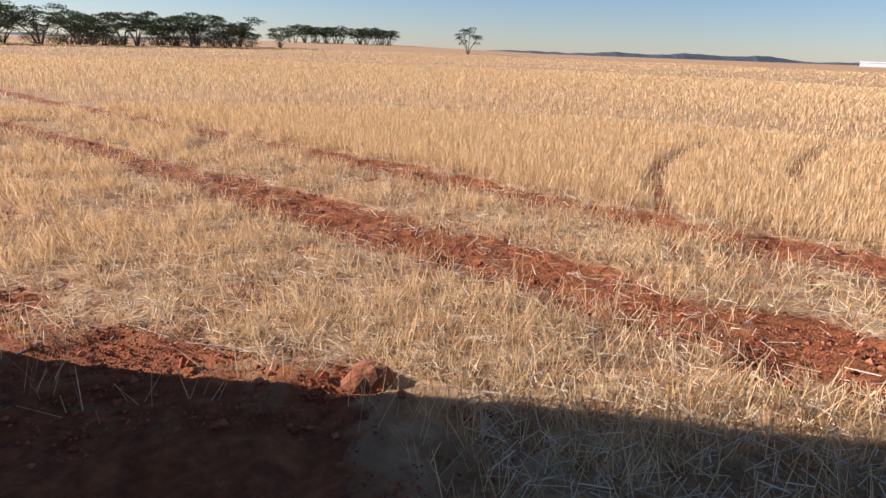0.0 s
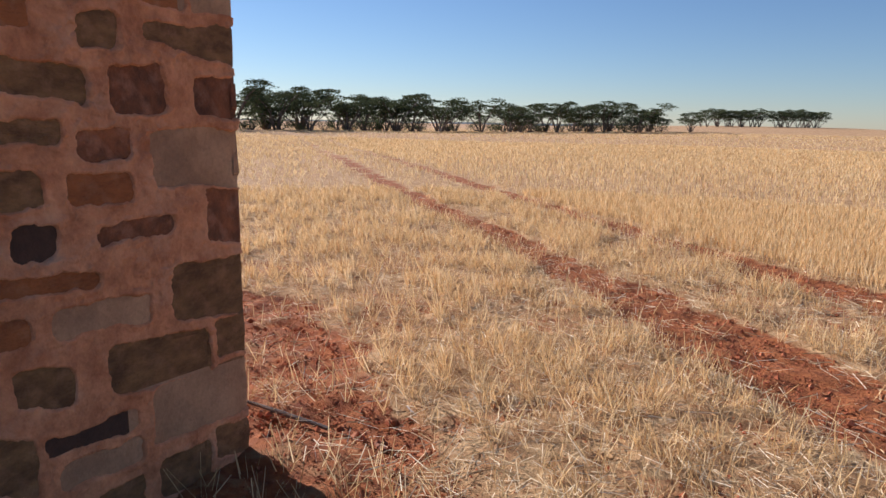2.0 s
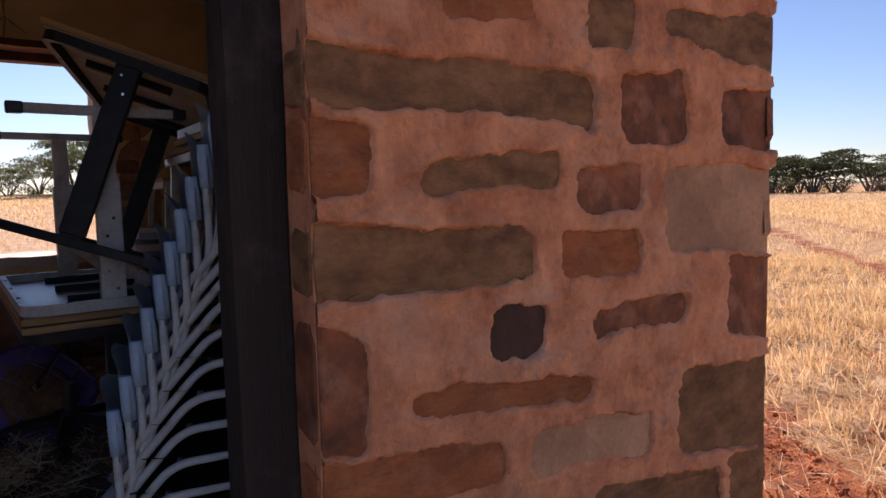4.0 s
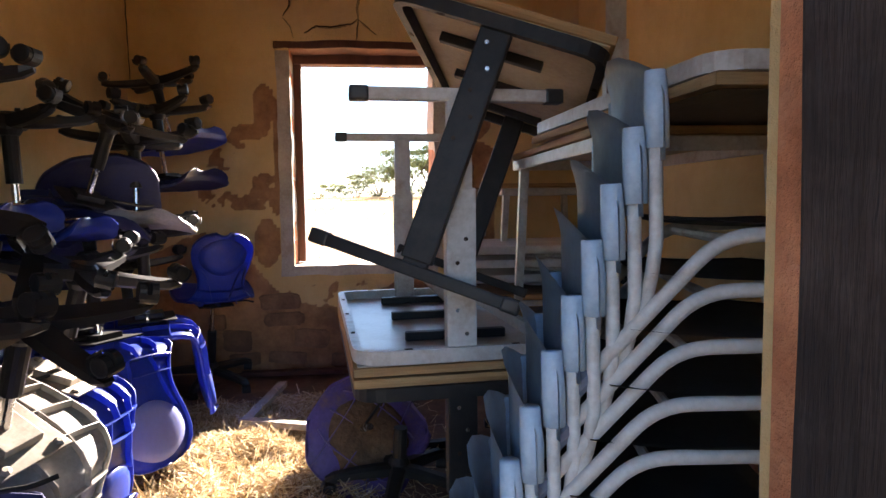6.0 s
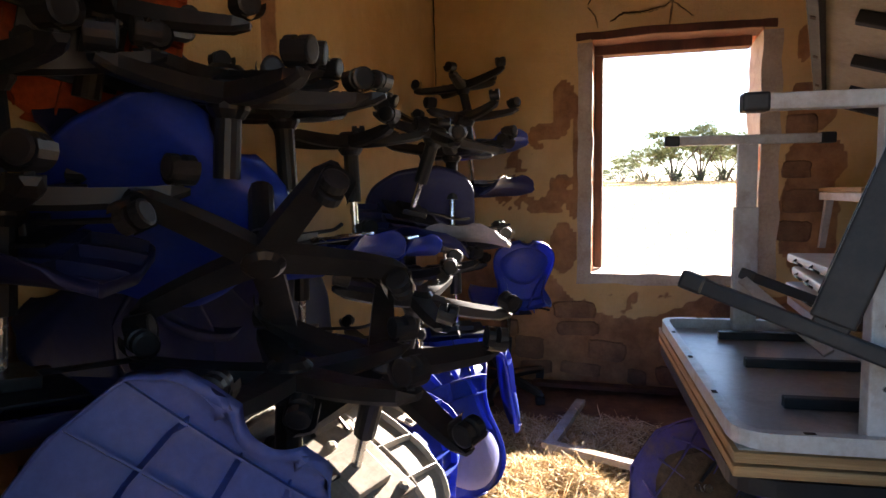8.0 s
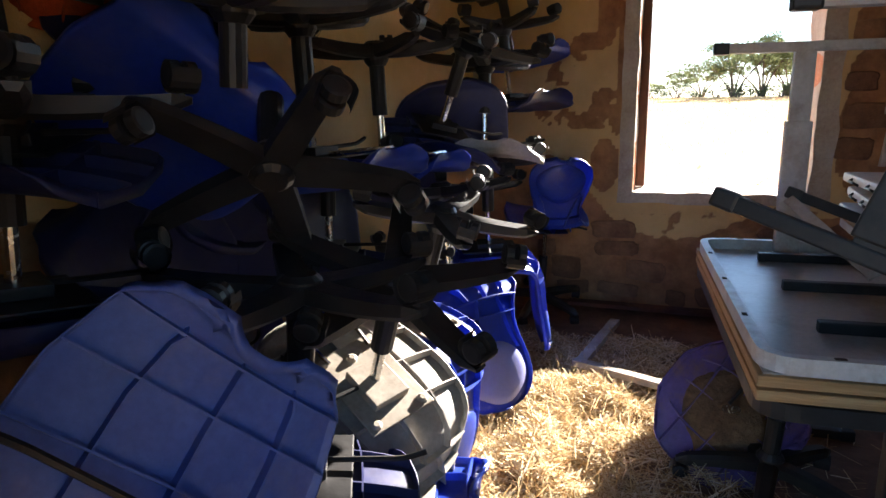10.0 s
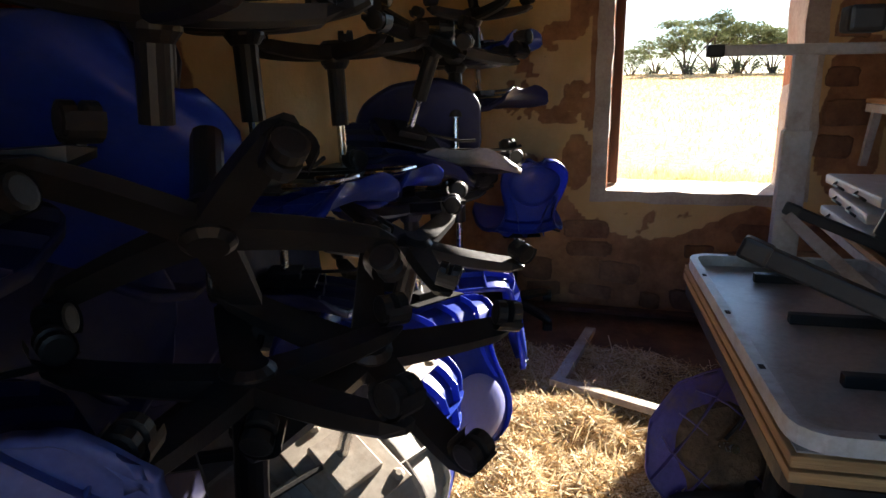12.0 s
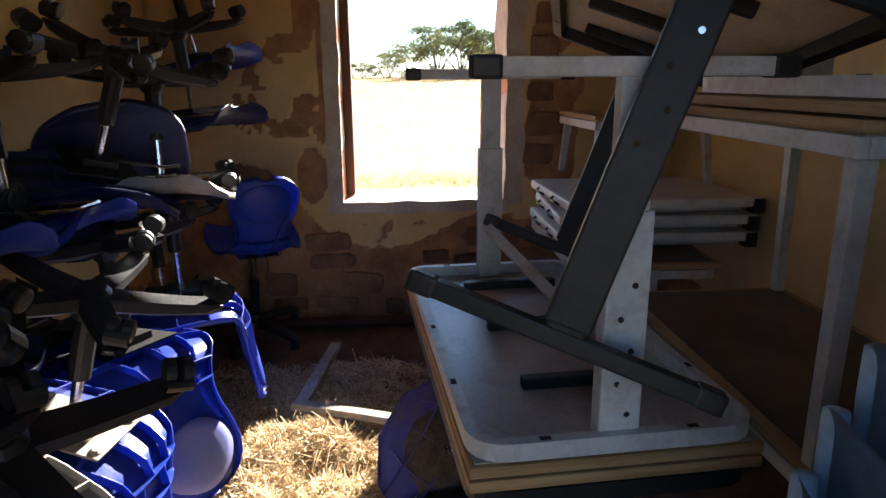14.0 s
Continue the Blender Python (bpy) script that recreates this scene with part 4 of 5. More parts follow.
# ---------------------------------------------------------------- school desks
def school_desk(label, m, steel, under, height=0.70, length=1.2, depth=0.6, share=0.5, category="desk", group="stacked school desks"):
    """A T-leg school desk. Its origin is the middle of the writing surface; it stands along -z."""
    desk = thing("school_desk", label, category, group, m)
    a, d = length / 2, depth / 2
    slab = bmesh.new()
    add_box(slab, (-a, -d, -0.024), (a, d, 0), 0.004)
    corner = [e for e in slab.edges if abs(e.verts[0].co.z - e.verts[1].co.z) > 0.01]
    bmesh.ops.bevel(slab, geom=corner, offset=0.05, segments=5, affect='EDGES')
    part("tabletop", slab, M_ply, desk, "ply board with a worn bare edge")
    part("writing_surface", boxes(((-a + 0.03, -d + 0.03, 0.0003), (a - 0.03, d - 0.03, 0.0022))), M_desk_top, desk, "dark brown laminate top")
    sheet = bmesh.new()
    add_box(sheet, (-a + 0.012, -d + 0.012, -0.028), (a - 0.012, d - 0.012, -0.0245))
    part("underside", sheet, under, desk)
    path = rounded([(-a + 0.1, -d + 0.016, 0), (-a + 0.016, -d + 0.016, 0), (-a + 0.016, d - 0.016, 0), (a - 0.016, d - 0.016, 0), (a - 0.016, -d + 0.016, 0), (-a + 0.1, -d + 0.016, 0)], 0.07)
    rim = bmesh.new()
    rows = []
    n = len(path)
    for i, p in enumerate(path):
        along = (path[min(i + 1, n - 1)] - path[max(i - 1, 0)]).normalized()
        side = Vector((-along.y, along.x, 0)) * 0.013
        rows.append([rim.verts.new(p + side * s + Vector((0, 0, z))) for s, z in ((-1, -0.029), (1, -0.029), (1, -0.066), (-1, -0.066))])
    for r, s in zip(rows, rows[1:]):
        for k in range(4):
            rim.faces.new((r[k], r[(k + 1) % 4], s[(k + 1) % 4], s[k]))
    bmesh.ops.recalc_face_normals(rim, faces=rim.faces)
    rim_ob = part("rim", rim, steel, desk)
    for x in (-a * 0.55, 0.0, a * 0.55):
        for y in (-d + 0.016, d - 0.016):
            part("slot", boxes(((x - 0.011, y - 0.006, -0.0675), (x + 0.011, y + 0.006, -0.0655))), M_crack, rim_ob)
    for y in (-d * 0.5, d * 0.5):
        for x in (-a + 0.016, a - 0.016):
            part("slot", boxes(((x - 0.006, y - 0.011, -0.0675), (x + 0.006, y + 0.011, -0.0655))), M_crack, rim_ob)
    for x in (-0.42, -0.06, 0.30):
        if abs(x) < a - 0.1:
            part("rail", boxes(((x * length / 1.2, -0.20, -0.058), (x * length / 1.2 + 0.03, 0.12, -0.029)), bevel=0.004), M_black_steel, desk)
    for s in (-1, 1):
        x = s * (a - 0.045)
        leg = part("column", boxes(((x - 0.022, -0.042, -0.066 - (height - 0.1) * share), (x + 0.022, 0.042, -0.030)), bevel=0.005), steel, desk)
        for k in range(5):
            z = -0.10 - k * 0.065
            part("hole", tube([(x + s * 0.0225, 0.012 if k % 2 else -0.012, z), (x + s * 0.0255, 0.012 if k % 2 else -0.012, z)], 0.006, 8), M_crack if k > 1 else M_chrome, leg)
        part("inner_column", boxes(((x - 0.015, -0.034, -height + 0.025), (x + 0.015, 0.034, -0.10)), bevel=0.004), steel, desk)
        foot = part("foot", boxes(((x - 0.02, -0.25, -height), (x + 0.02, 0.25, -height + 0.034)), bevel=0.005), steel, desk)
        for e in (-1, 1):
            part("end_cap", boxes(((x - 0.023, e * 0.268 - 0.026, -height - 0.003), (x + 0.023, e * 0.268 + 0.026, -height + 0.037)), bevel=0.007), M_black_plastic, foot)
        for y in (-0.03, 0.03):
            part("bolt", tube([(x + s * 0.02, y, -0.048), (x + s * 0.034, y, -0.048)], 0.010, 10), M_chrome, desk)
    return desk


DESK_YAW = 4.5
school_desk("black-framed school desk standing upright under another", pose(-4.645, 2.035, 1.232, 0, 0, DESK_YAW), M_black_steel, M_brown_board, 1.232 - FLOOR + 0.01, 1.25)
school_desk("white-framed school desk upside down with its legs in the air", pose(-4.645, 2.035, 1.238, 180, 0, DESK_YAW), M_white_steel, M_laminate, 0.765, 1.25, share=0.65)
tilt = pose(-3.99, 1.94, 1.505, 0, 0, -14.8) @ pose(0, 0, 0, 0, -6.1, 0) @ pose(0, 0, 0, -19.4, 0, 0) @ pose(-0.555, 0, 0)
school_desk("black-framed school desk tipped sideways across another's upturned legs", tilt @ pose(0, 0, 0.735), M_black_steel, M_cream_board, 0.735, share=0.985)
school_desk("white-framed school desk with a brown top standing by the wall", pose(-4.50, 2.745, 1.232, 0, 0, 0), M_white_steel, M_brown_board, 1.232 - FLOOR + 0.01)
school_desk("white-framed school desk upside down on top of the stack", pose(-4.03, 2.74, 1.904, 180, 0, 1.5), M_white_steel, M_brown_board, 0.70)
school_desk("white-framed school desk below the window wall's corner", pose(-5.98, 2.70, 1.232, 0, 0, -1), M_white_steel, M_brown_board, 1.232 - FLOOR + 0.01, 1.1)


def work_table(label, m, length, depth, height):
    """A table with a steel apron and four square legs, a little splayed. Its origin is the middle of the top."""
    table = thing("work_table", label, "table", "four-legged tables in the stack", m)
    a, d = length / 2, depth / 2
    part("tabletop", boxes(((-a, -d, -0.024), (a, d, 0)), bevel=0.006), M_ply, table, "ply board with a worn bare edge")
    part("underside", boxes(((-a + 0.02, -d + 0.02, -0.028), (a - 0.02, d - 0.02, -0.0245))), M_cream_board, table)
    for y in (-d + 0.012, d - 0.012):
        part("apron", boxes(((-a + 0.004, y - 0.009, -0.068), (a - 0.004, y + 0.009, -0.0285)), bevel=0.003), M_white_steel, table)
    for x in (-a + 0.014, a - 0.014):
        part("apron", boxes(((x - 0.009, -d + 0.023, -0.068), (x + 0.009, d - 0.023, -0.0285)), bevel=0.003), M_white_steel, table)
    for sx in (-1, 1):
        for sy in (-1, 1):
            top, foot = Vector((sx * (a - 0.05), sy * (d - 0.045), -0.029)), Vector((sx * (a - 0.02), sy * (d - 0.02), -height))
            leg = bmesh.new()
            for p, q in ((top, 0.019), (foot, 0.016)):
                for cx, cy in ((-q, -q), (q, -q), (q, q), (-q, q)):
                    leg.verts.new(p + Vector((cx, cy, 0)))
            leg.verts.ensure_lookup_table()
            v = leg.verts
            for k in range(4):
                leg.faces.new((v[k], v[(k + 1) % 4], v[4 + (k + 1) % 4], v[4 + k]))
            leg.faces.new(v[0:4][::-1])
            leg.faces.new(v[4:8])
            bmesh.ops.recalc_face_normals(leg, faces=leg.faces)
            part("leg", leg, M_white_steel, table)
    return table


work_table("white-legged work table standing on another desk", pose(-4.535, 2.735, 1.898, 0, 0, -1), 1.11, 0.57, 0.664)
work_table("small white-legged table in the corner beside the window", pose(-6.33, 2.90, 1.80, 0, 0, 2), 0.62, 0.62, 0.335)


def folding_table(m):
    table = thing("folding_table", "white plastic folding table folded flat in a stack", "folding table", "stacked folding tables", m)
    part("tabletop", boxes(((-0.44, -0.34, 0.03), (0.44, 0.34, 0.075)), bevel=0.014), M_white_plastic, table)
    for y in (-0.26, 0.26):
        part("leg", tube(rounded([(-0.38, y, 0.016), (0.10, y, 0.016), (0.14, y * 0.4, 0.016)], 0.05), 0.013, 8), M_white_steel, table)
    part("brace", tube([(-0.36, -0.26, 0.016), (-0.36, 0.26, 0.016)], 0.011, 8), M_white_steel, table)
    for y in (-0.16, 0.10):
        part("latch", tube(rounded([(0.44, y, 0.058), (0.458, y + 0.01, 0.048), (0.458, y + 0.09, 0.048), (0.44, y + 0.10, 0.036)], 0.01), 0.006, 6), M_black_plastic, table, "black wire latch")
    for y in (-0.315, 0.315):
        part("corner", boxes(((-0.447, y - 0.03, 0.003), (-0.39, y + 0.03, 0.07)), bevel=0.01), M_black_plastic, table)
    return table


first = folding_table(pose(-5.97, 2.80, 1.238, 0, 0, -90))
copy_thing(first, pose(-5.99, 2.82, 1.314, 0, 0, -93))
copy_thing(first, pose(-5.96, 2.81, 1.390, 0, 0, -88))
bar_low, bar_high = Vector((-4.72, 2.15, 1.312)), Vector((-5.10, 1.965, 1.478))
flat_bar = part("flat_bar", boxes(((-0.018, -0.005, 0), (0.018, 0.005, (bar_high - bar_low).length)), bevel=0.002, m=frame_of(bar_low, bar_high - bar_low, (-0.9, 0.2, -0.6))), M_white_steel)
tagged(flat_bar, "worn pale steel flat bar leaning on the upturned desk", "metal bar")


# ---------------------------------------------------------------- stack of school chairs
def school_chair(m):
    """A small stacking chair: bent white tube, dark seat, blue-grey moulded back. It faces +y; the origin lies a hand below its feet, under its back."""
    chair = thing("school_chair", "stacked school chair with white tube frame and grey-blue back", "chair", "stack of school chairs", m)
    for s in (-1, 1):
        x = s * 0.185
        part("side_frame", tube(rounded([(x, -0.105, 0.20), (x, 0.11, 0.437), (x, 0.34, 0.447), (x, 0.42, 0.20)], 0.055), 0.0125, 10), M_white_steel, chair, smooth=True)
        part("back_post", tube([(x * 0.94, -0.010, 0.31), (x * 0.94, 0.004, 0.37), (x * 0.94, 0.011, 0.43), (x * 0.94, 0.006, 0.69)], 0.0115, 10), M_white_steel, chair, smooth=True)
        for y in (-0.125, 0.424):
            part("foot_cap", tube([(x, y + (0.030 if y < 0 else -0.002), 0.213), (x, y, 0.18)], [0.016, 0.017], 10), M_cap, chair)
    for y, z in ((0.13, 0.436), (0.31, 0.443)):
        part("cross_bar", tube([(-0.185, y, z - 0.006), (0.185, y, z - 0.006)], 0.009, 8), M_white_steel, chair)
    seat = bmesh.new()
    rows = []
    for i in range(10):
        v = i / 9
        y = 0.035 + 0.36 * v
        rows.append([seat.verts.new((u * 0.195, y, 0.457 + 0.012 * u * u - 0.018 * max(0, v - 0.75) * 4 - 0.012 * math.sin(math.pi * v))) for u in (-1, -0.9, -0.5, 0, 0.5, 0.9, 1)])
    for a, b in zip(rows, rows[1:]):
        for k in range(6):
            seat.faces.new((a[k], a[k + 1], b[k + 1], b[k]))
    bmesh.ops.solidify(seat, geom=seat.faces[:], thickness=0.012)
    part("seat", seat, M_seat_black, chair, "charcoal plastic seat", smooth=True)
    back = bmesh.new()
    rows = []
    for i in range(9):
        v = i / 8
        z = 0.56 + 0.14 * v
        lean = 0.016 - 0.03 * (z - 0.45) - (0.012 * (v - 0.8) * 5 if v > 0.8 else 0)
        wide = 0.196 if v < 0.85 else 0.190
        rows.append([back.verts.new((wide * u, lean - 0.045 * (1 - u * u) + 0.006, z + 0.055 * (1 - u * u) * v)) for u in (-1, -0.93, -0.75, -0.4, 0, 0.4, 0.75, 0.93, 1)])
    for a, b in zip(rows, rows[1:]):
        for k in range(8):
            back.faces.new((a[k], a[k + 1], b[k + 1], b[k]))
    bmesh.ops.solidify(back, geom=back.faces[:], thickness=0.009)
    back_ob = part("backrest", back, M_back_blue, chair, "grey-blue moulded backrest", smooth=True)
    for s in (-1, 1):
        x = s * 0.185 * 0.94
        part("sleeve", tube([(x, 0.011, 0.580), (x, 0.009, 0.64), (x, 0.006, 0.703)], [0.019, 0.020, 0.017], 10), M_back_blue, back_ob, smooth=True)
    return chair


STACK_YAW = -12
chairs = 10
chair0 = None
for i in range(chairs):
    up = FLOOR - 0.178 + i * 0.0900
    shift = (i - (chairs - 1)) * 0.034
    m = pose(-3.49 + 0.004 * math.sin(i * 2.3), 2.322 + shift, up, 0, 0, STACK_YAW + 0.6 * math.sin(i * 1.7))
    if chair0 is None:
        chair0 = school_chair(m)
    else:
        copy_thing(chair0, m)


# ---------------------------------------------------------------- office chairs
def make_castor():
    bm = bmesh.new()
    for x in (-0.016, 0.016):
        add_tube(bm, [(x - 0.011, 0, 0), (x - 0.009, 0, 0), (x + 0.009, 0, 0), (x + 0.011, 0, 0)], [0.020, 0.026, 0.026, 0.020], 14)
    hood = [(0.034 * math.cos(a), 0.034 * math.sin(a)) for a in (radians(d) for d in range(-20, 201, 22))]
    rows = [[bm.verts.new((x, y - 0.004, z)) for y, z in hood] for x in (-0.024, -0.008, 0.008, 0.024)]
    for a, b in zip(rows, rows[1:]):
        for k in range(len(hood) - 1):
            bm.faces.new((a[k], b[k], b[k + 1], a[k + 1]))
    add_tube(bm, [(0, 0, 0.02), (0, 0, 0.055)], 0.009, 8)
    return mesh_of("castor", bm, M_black_plastic)


def make_arm():
    """One arm of a five-star base along +x, arched, tapering to a rounded end."""
    bm = bmesh.new()
    rows = []
    for i in range(9):
        u = i / 8
        x = 0.03 + 0.25 * u
        w = 0.030 - 0.008 * u
        top = 0.045 - 0.028 * u * u
        low = 0.005 + 0.004 * u - 0.02 * u * u
        if i == 8:
            w, top, low = w * 0.55, top - 0.008, low + 0.008
        rows.append([bm.verts.new(p) for p in ((x, -w, low), (x, -w, top - 0.010), (x, -w * 0.55, top), (x, w * 0.55, top), (x, w, top - 0.010), (x, w, low))])
    for a, b in zip(rows, rows[1:]):
        for k in range(5):
            bm.faces.new((a[k], b[k], b[k + 1], a[k + 1]))
        bm.faces.new((a[5], b[5], b[0], a[0]))
    bm.faces.new(rows[0][::-1])
    bm.faces.new(rows[-1])
    bmesh.ops.recalc_face_normals(bm, faces=bm.faces)
    return mesh_of("arm", bm, M_black_plastic)


PROFILE_V = [0, 0.02, 0.05, 0.12, 0.25, 0.38, 0.48, 0.55, 0.62, 0.69, 0.75, 0.81, 0.87, 0.92, 0.96, 0.985, 1.0]
PROFILE_Y = [0.235, 0.238, 0.238, 0.215, 0.11, -0.02, -0.12, -0.175, -0.205, -0.222, -0.228, -0.236, -0.246, -0.254, -0.262, -0.267, -0.270]
PROFILE_Z = [-0.045, -0.036, -0.020, 0.004, 0.010, 0.0, 0.004, 0.022, 0.065, 0.13, 0.19, 0.25, 0.32, 0.37, 0.41, 0.432, 0.44]
PROFILE_W = [0.060, 0.115, 0.155, 0.198, 0.228, 0.230, 0.212, 0.182, 0.142, 0.122, 0.130, 0.152, 0.166, 0.160, 0.132, 0.090, 0.035]


def shell_point(u, v, depth=0.0):
    y, z, w = np.interp(v, PROFILE_V, PROFILE_Y), np.interp(v, PROFILE_V, PROFILE_Z), np.interp(v, PROFILE_V, PROFILE_W)
    e = 0.01
    ty = np.interp(v + e, PROFILE_V, PROFILE_Y) - np.interp(v - e, PROFILE_V, PROFILE_Y)
    tz = np.interp(v + e, PROFILE_V, PROFILE_Z) - np.interp(v - e, PROFILE_V, PROFILE_Z)
    l = math.hypot(ty, tz) or 1
    ny, nz = tz / l, -ty / l
    dish = 0.030 * abs(u) ** 2.4 - depth
    return Vector((w * u, y + ny * dish, z + nz * dish))


def rounding(v, top):
    """How far the sides draw in towards the rear edge of a seat that has no back."""
    w = v / top
    return 1.0 if top > 0.7 or w < 0.74 else math.sqrt(1 - 0.82 * ((w - 0.74) / 0.26) ** 2)


def make_shell(top=1.0):
    """One-piece seat and back, dished, with a turned-down flange all round; top 0.56 leaves the seat alone."""
    bm = bmesh.new()
    us, vs = [-1, -0.96, -0.85, -0.65, -0.4, -0.13, 0.13, 0.4, 0.65, 0.85, 0.96, 1], [top * (0.55 * i / 36 + 0.45 * (0.5 - 0.5 * math.cos(math.pi * i / 36))) for i in range(37)]
    rows = [[bm.verts.new(shell_point(u * rounding(v, top), v)) for u in us] for v in vs]
    for a, b in zip(rows, rows[1:]):
        for k in range(len(us) - 1):
            bm.faces.new((a[k], a[k + 1], b[k + 1], b[k]))
    loop = [(-1, v) for v in vs] + [(u, top) for u in us[1:]] + [(1, v) for v in vs[::-1][1:]] + [(u, 0.0) for u in us[::-1][1:-1]]
    verts = [r[0] for r in rows] + rows[-1][1:] + [r[-1] for r in rows[::-1][1:]] + rows[0][::-1][1:-1]
    skirt = [bm.verts.new(shell_point(u * 1.015 * rounding(v, top), v, 0.022)) for u, v in loop]
    for i in range(len(loop)):
        j = (i + 1) % len(loop)
        bm.faces.new((verts[i], verts[j], skirt[j], skirt[i]))
    bmesh.ops.recalc_face_normals(bm, faces=bm.faces)
    bmesh.ops.solidify(bm, geom=bm.faces[:], thickness=0.004)
    return bm


def make_rib(points, depth=0.026):
    bm = bmesh.new()
    rows = []
    n = len(points)
    for i, (u, v) in enumerate(points):
        p, q = shell_point(u, v, 0.002), shell_point(u, v, depth)
        a, b = points[max(i - 1, 0)], points[min(i + 1, n - 1)]
        along = (shell_point(*b) - shell_point(*a)).normalized()
        side = along.cross((q - p).normalized()) * 0.0018
        rows.append([bm.verts.new(c) for c in (p - side, p + side, q + side, q - side)])
    for a, b in zip(rows, rows[1:]):
        for k in range(4):
            bm.faces.new((a[k], a[(k + 1) % 4], b[(k + 1) % 4], b[k]))
    bm.faces.new(rows[0][::-1])
    bm.faces.new(rows[-1])
    return bm


def make_pad():
    """The smooth raised oval on the outer side of a backrest."""
    bm = bmesh.new()
    rings = []
    for k, (q, depth) in enumerate(((1.0, 0.004), (0.97, 0.016), (0.7, 0.020), (0.35, 0.022))):
        rings.append([bm.verts.new(shell_point(0.80 * q * math.cos(a), 0.865 + 0.105 * q * math.sin(a), depth)) for a in (2 * math.pi * n / 28 for n in range(28))])
    for a, b in zip(rings, rings[1:]):
        for n in range(28):
            bm.faces.new((a[n], a[(n + 1) % 28], b[(n + 1) % 28], b[n]))
    bm.faces.new(rings[-1])
    bmesh.ops.recalc_face_normals(bm, faces=bm.faces)
    return bm


RIBS = [[(u, v / 20) for v in range(2, 13)] for u in (-0.52, 0.0, 0.52)] + [[(u / 8, v) for u in range(-8, 9)] for v in (0.12, 0.22, 0.33, 0.44, 0.60)]
BACK_RIBS = [[(u / 8, 0.665) for u in range(-8, 9)]] + [[(s * (0.30 + 0.45 * (v - 12) / 4), v / 20) for v in range(12, 17)] for s in (-1, 1)]
CASTOR, ARM = make_castor(), make_arm()
HUB = mesh_of("hub", tube([(0, 0, -0.01), (0, 0, 0.0), (0, 0, 0.052), (0, 0, 0.07)], [0.030, 0.042, 0.042, 0.030], 16), M_black_plastic)
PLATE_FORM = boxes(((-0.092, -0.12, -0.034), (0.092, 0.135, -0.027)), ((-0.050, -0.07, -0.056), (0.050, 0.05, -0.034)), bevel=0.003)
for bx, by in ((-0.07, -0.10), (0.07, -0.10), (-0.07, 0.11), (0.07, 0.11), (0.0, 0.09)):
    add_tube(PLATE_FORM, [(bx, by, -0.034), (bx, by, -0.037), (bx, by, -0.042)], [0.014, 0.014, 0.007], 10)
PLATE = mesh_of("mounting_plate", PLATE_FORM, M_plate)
# the same plate in black: the heap's shade put into its colour
SHADED_PLATE = mesh_of("mounting_plate", boxes(((-0.10, -0.12, -0.034), (0.10, 0.12, -0.027)), ((-0.05, -0.07, -0.056), (0.05, 0.05, -0.034)), bevel=0.003), M_black_plastic)
LEVER = mesh_of("lever", tube(rounded([(0.02, 0.0, -0.048), (0.20, 0.01, -0.052), (0.245, 0.01, -0.066)], 0.02), [0.006] * 8, 6), M_black_plastic)
HOOP = mesh_of("lever_hoop", tube(rounded([(-0.06, 0.10, -0.040), (-0.07, 0.215, -0.046), (0.07, 0.215, -0.046), (0.06, 0.10, -0.040)], 0.03), 0.006, 6), M_chrome)
PALE_PAD = mesh_of("back_pad", make_pad(), M_pad)
PALE_PAD.polygons.foreach_set("use_smooth", [True] * len(PALE_PAD.polygons))
SHELLS = {}


def shell_meshes(material, top=1.0):
    key = (material.name, top)
    if key not in SHELLS:
        me = mesh_of("seat_shell", make_shell(top), material)
        me.polygons.foreach_set("use_smooth", [True] * len(me.polygons))
        ribs = [[(p[0] * rounding(p[1], top), p[1]) for p in r if p[1] < top - 0.02] for r in RIBS + BACK_RIBS]
        pad = mesh_of("back_pad", make_pad(), material) if top == 1.0 else None
        if pad:
            pad.polygons.foreach_set("use_smooth", [True] * len(pad.polygons))
        SHELLS[key] = (me, [mesh_of("rib", make_rib(r), material) for r in ribs if len(r) > 2], pad)
    return SHELLS[key]


def office_chair(label, hub, axis, back, spin, reach, material, hoop=False, lever=True, top=1.0, star=True, bright=False, shell=True, pale_pad=False):
    """A swivel chair: hub is the middle of its star base, axis points from there to the seat, back to the side of its backrest."""
    chair = thing("office_chair", label, "office chair", "heap of upturned office chairs", frame_of(hub, axis, back))
    if star:
        same_part("hub", HUB, chair, Matrix.Identity(4))
        for k in range(5):
            arm = same_part("arm", ARM, chair, pose(0, 0, 0, 0, 0, spin + 72 * k))
            same_part("castor", CASTOR, arm, pose(0.262, 0, -0.038, 0, 0, (spin * 7 + k * 67) % 360) @ Matrix.Scale(0.9, 4))
    if star:
        part("gas_column", tube([(0, 0, 0.06), (0, 0, 0.06 + reach * 0.42)], 0.026, 14), M_black_plastic, chair)
    if not shell:
        return chair
    part("piston", tube([(0, 0, 0.06 + reach * 0.40 if star else reach - 0.13), (0, 0, reach - 0.05)], 0.013, 12), M_chrome, chair, "bare chrome piston")
    seat = pose(0, 0, reach)
    # steel plate where sun reaches, the black shade copy elsewhere
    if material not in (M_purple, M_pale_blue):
        same_part("mounting_plate", PLATE if bright else SHADED_PLATE, chair, seat)
    if lever:
        same_part("lever", LEVER, chair, seat)
    if hoop:
        same_part("lever_hoop", HOOP, chair, seat)
    form, ribs, pad = shell_meshes(material, top)
    ob = same_part("seat_shell", form, chair, seat)
    for r in ribs:
        same_part("rib", r, ob, Matrix.Identity(4))
    if pad:
        same_part("back_pad", PALE_PAD if pale_pad else pad, ob, Matrix.Identity(4))
    return chair


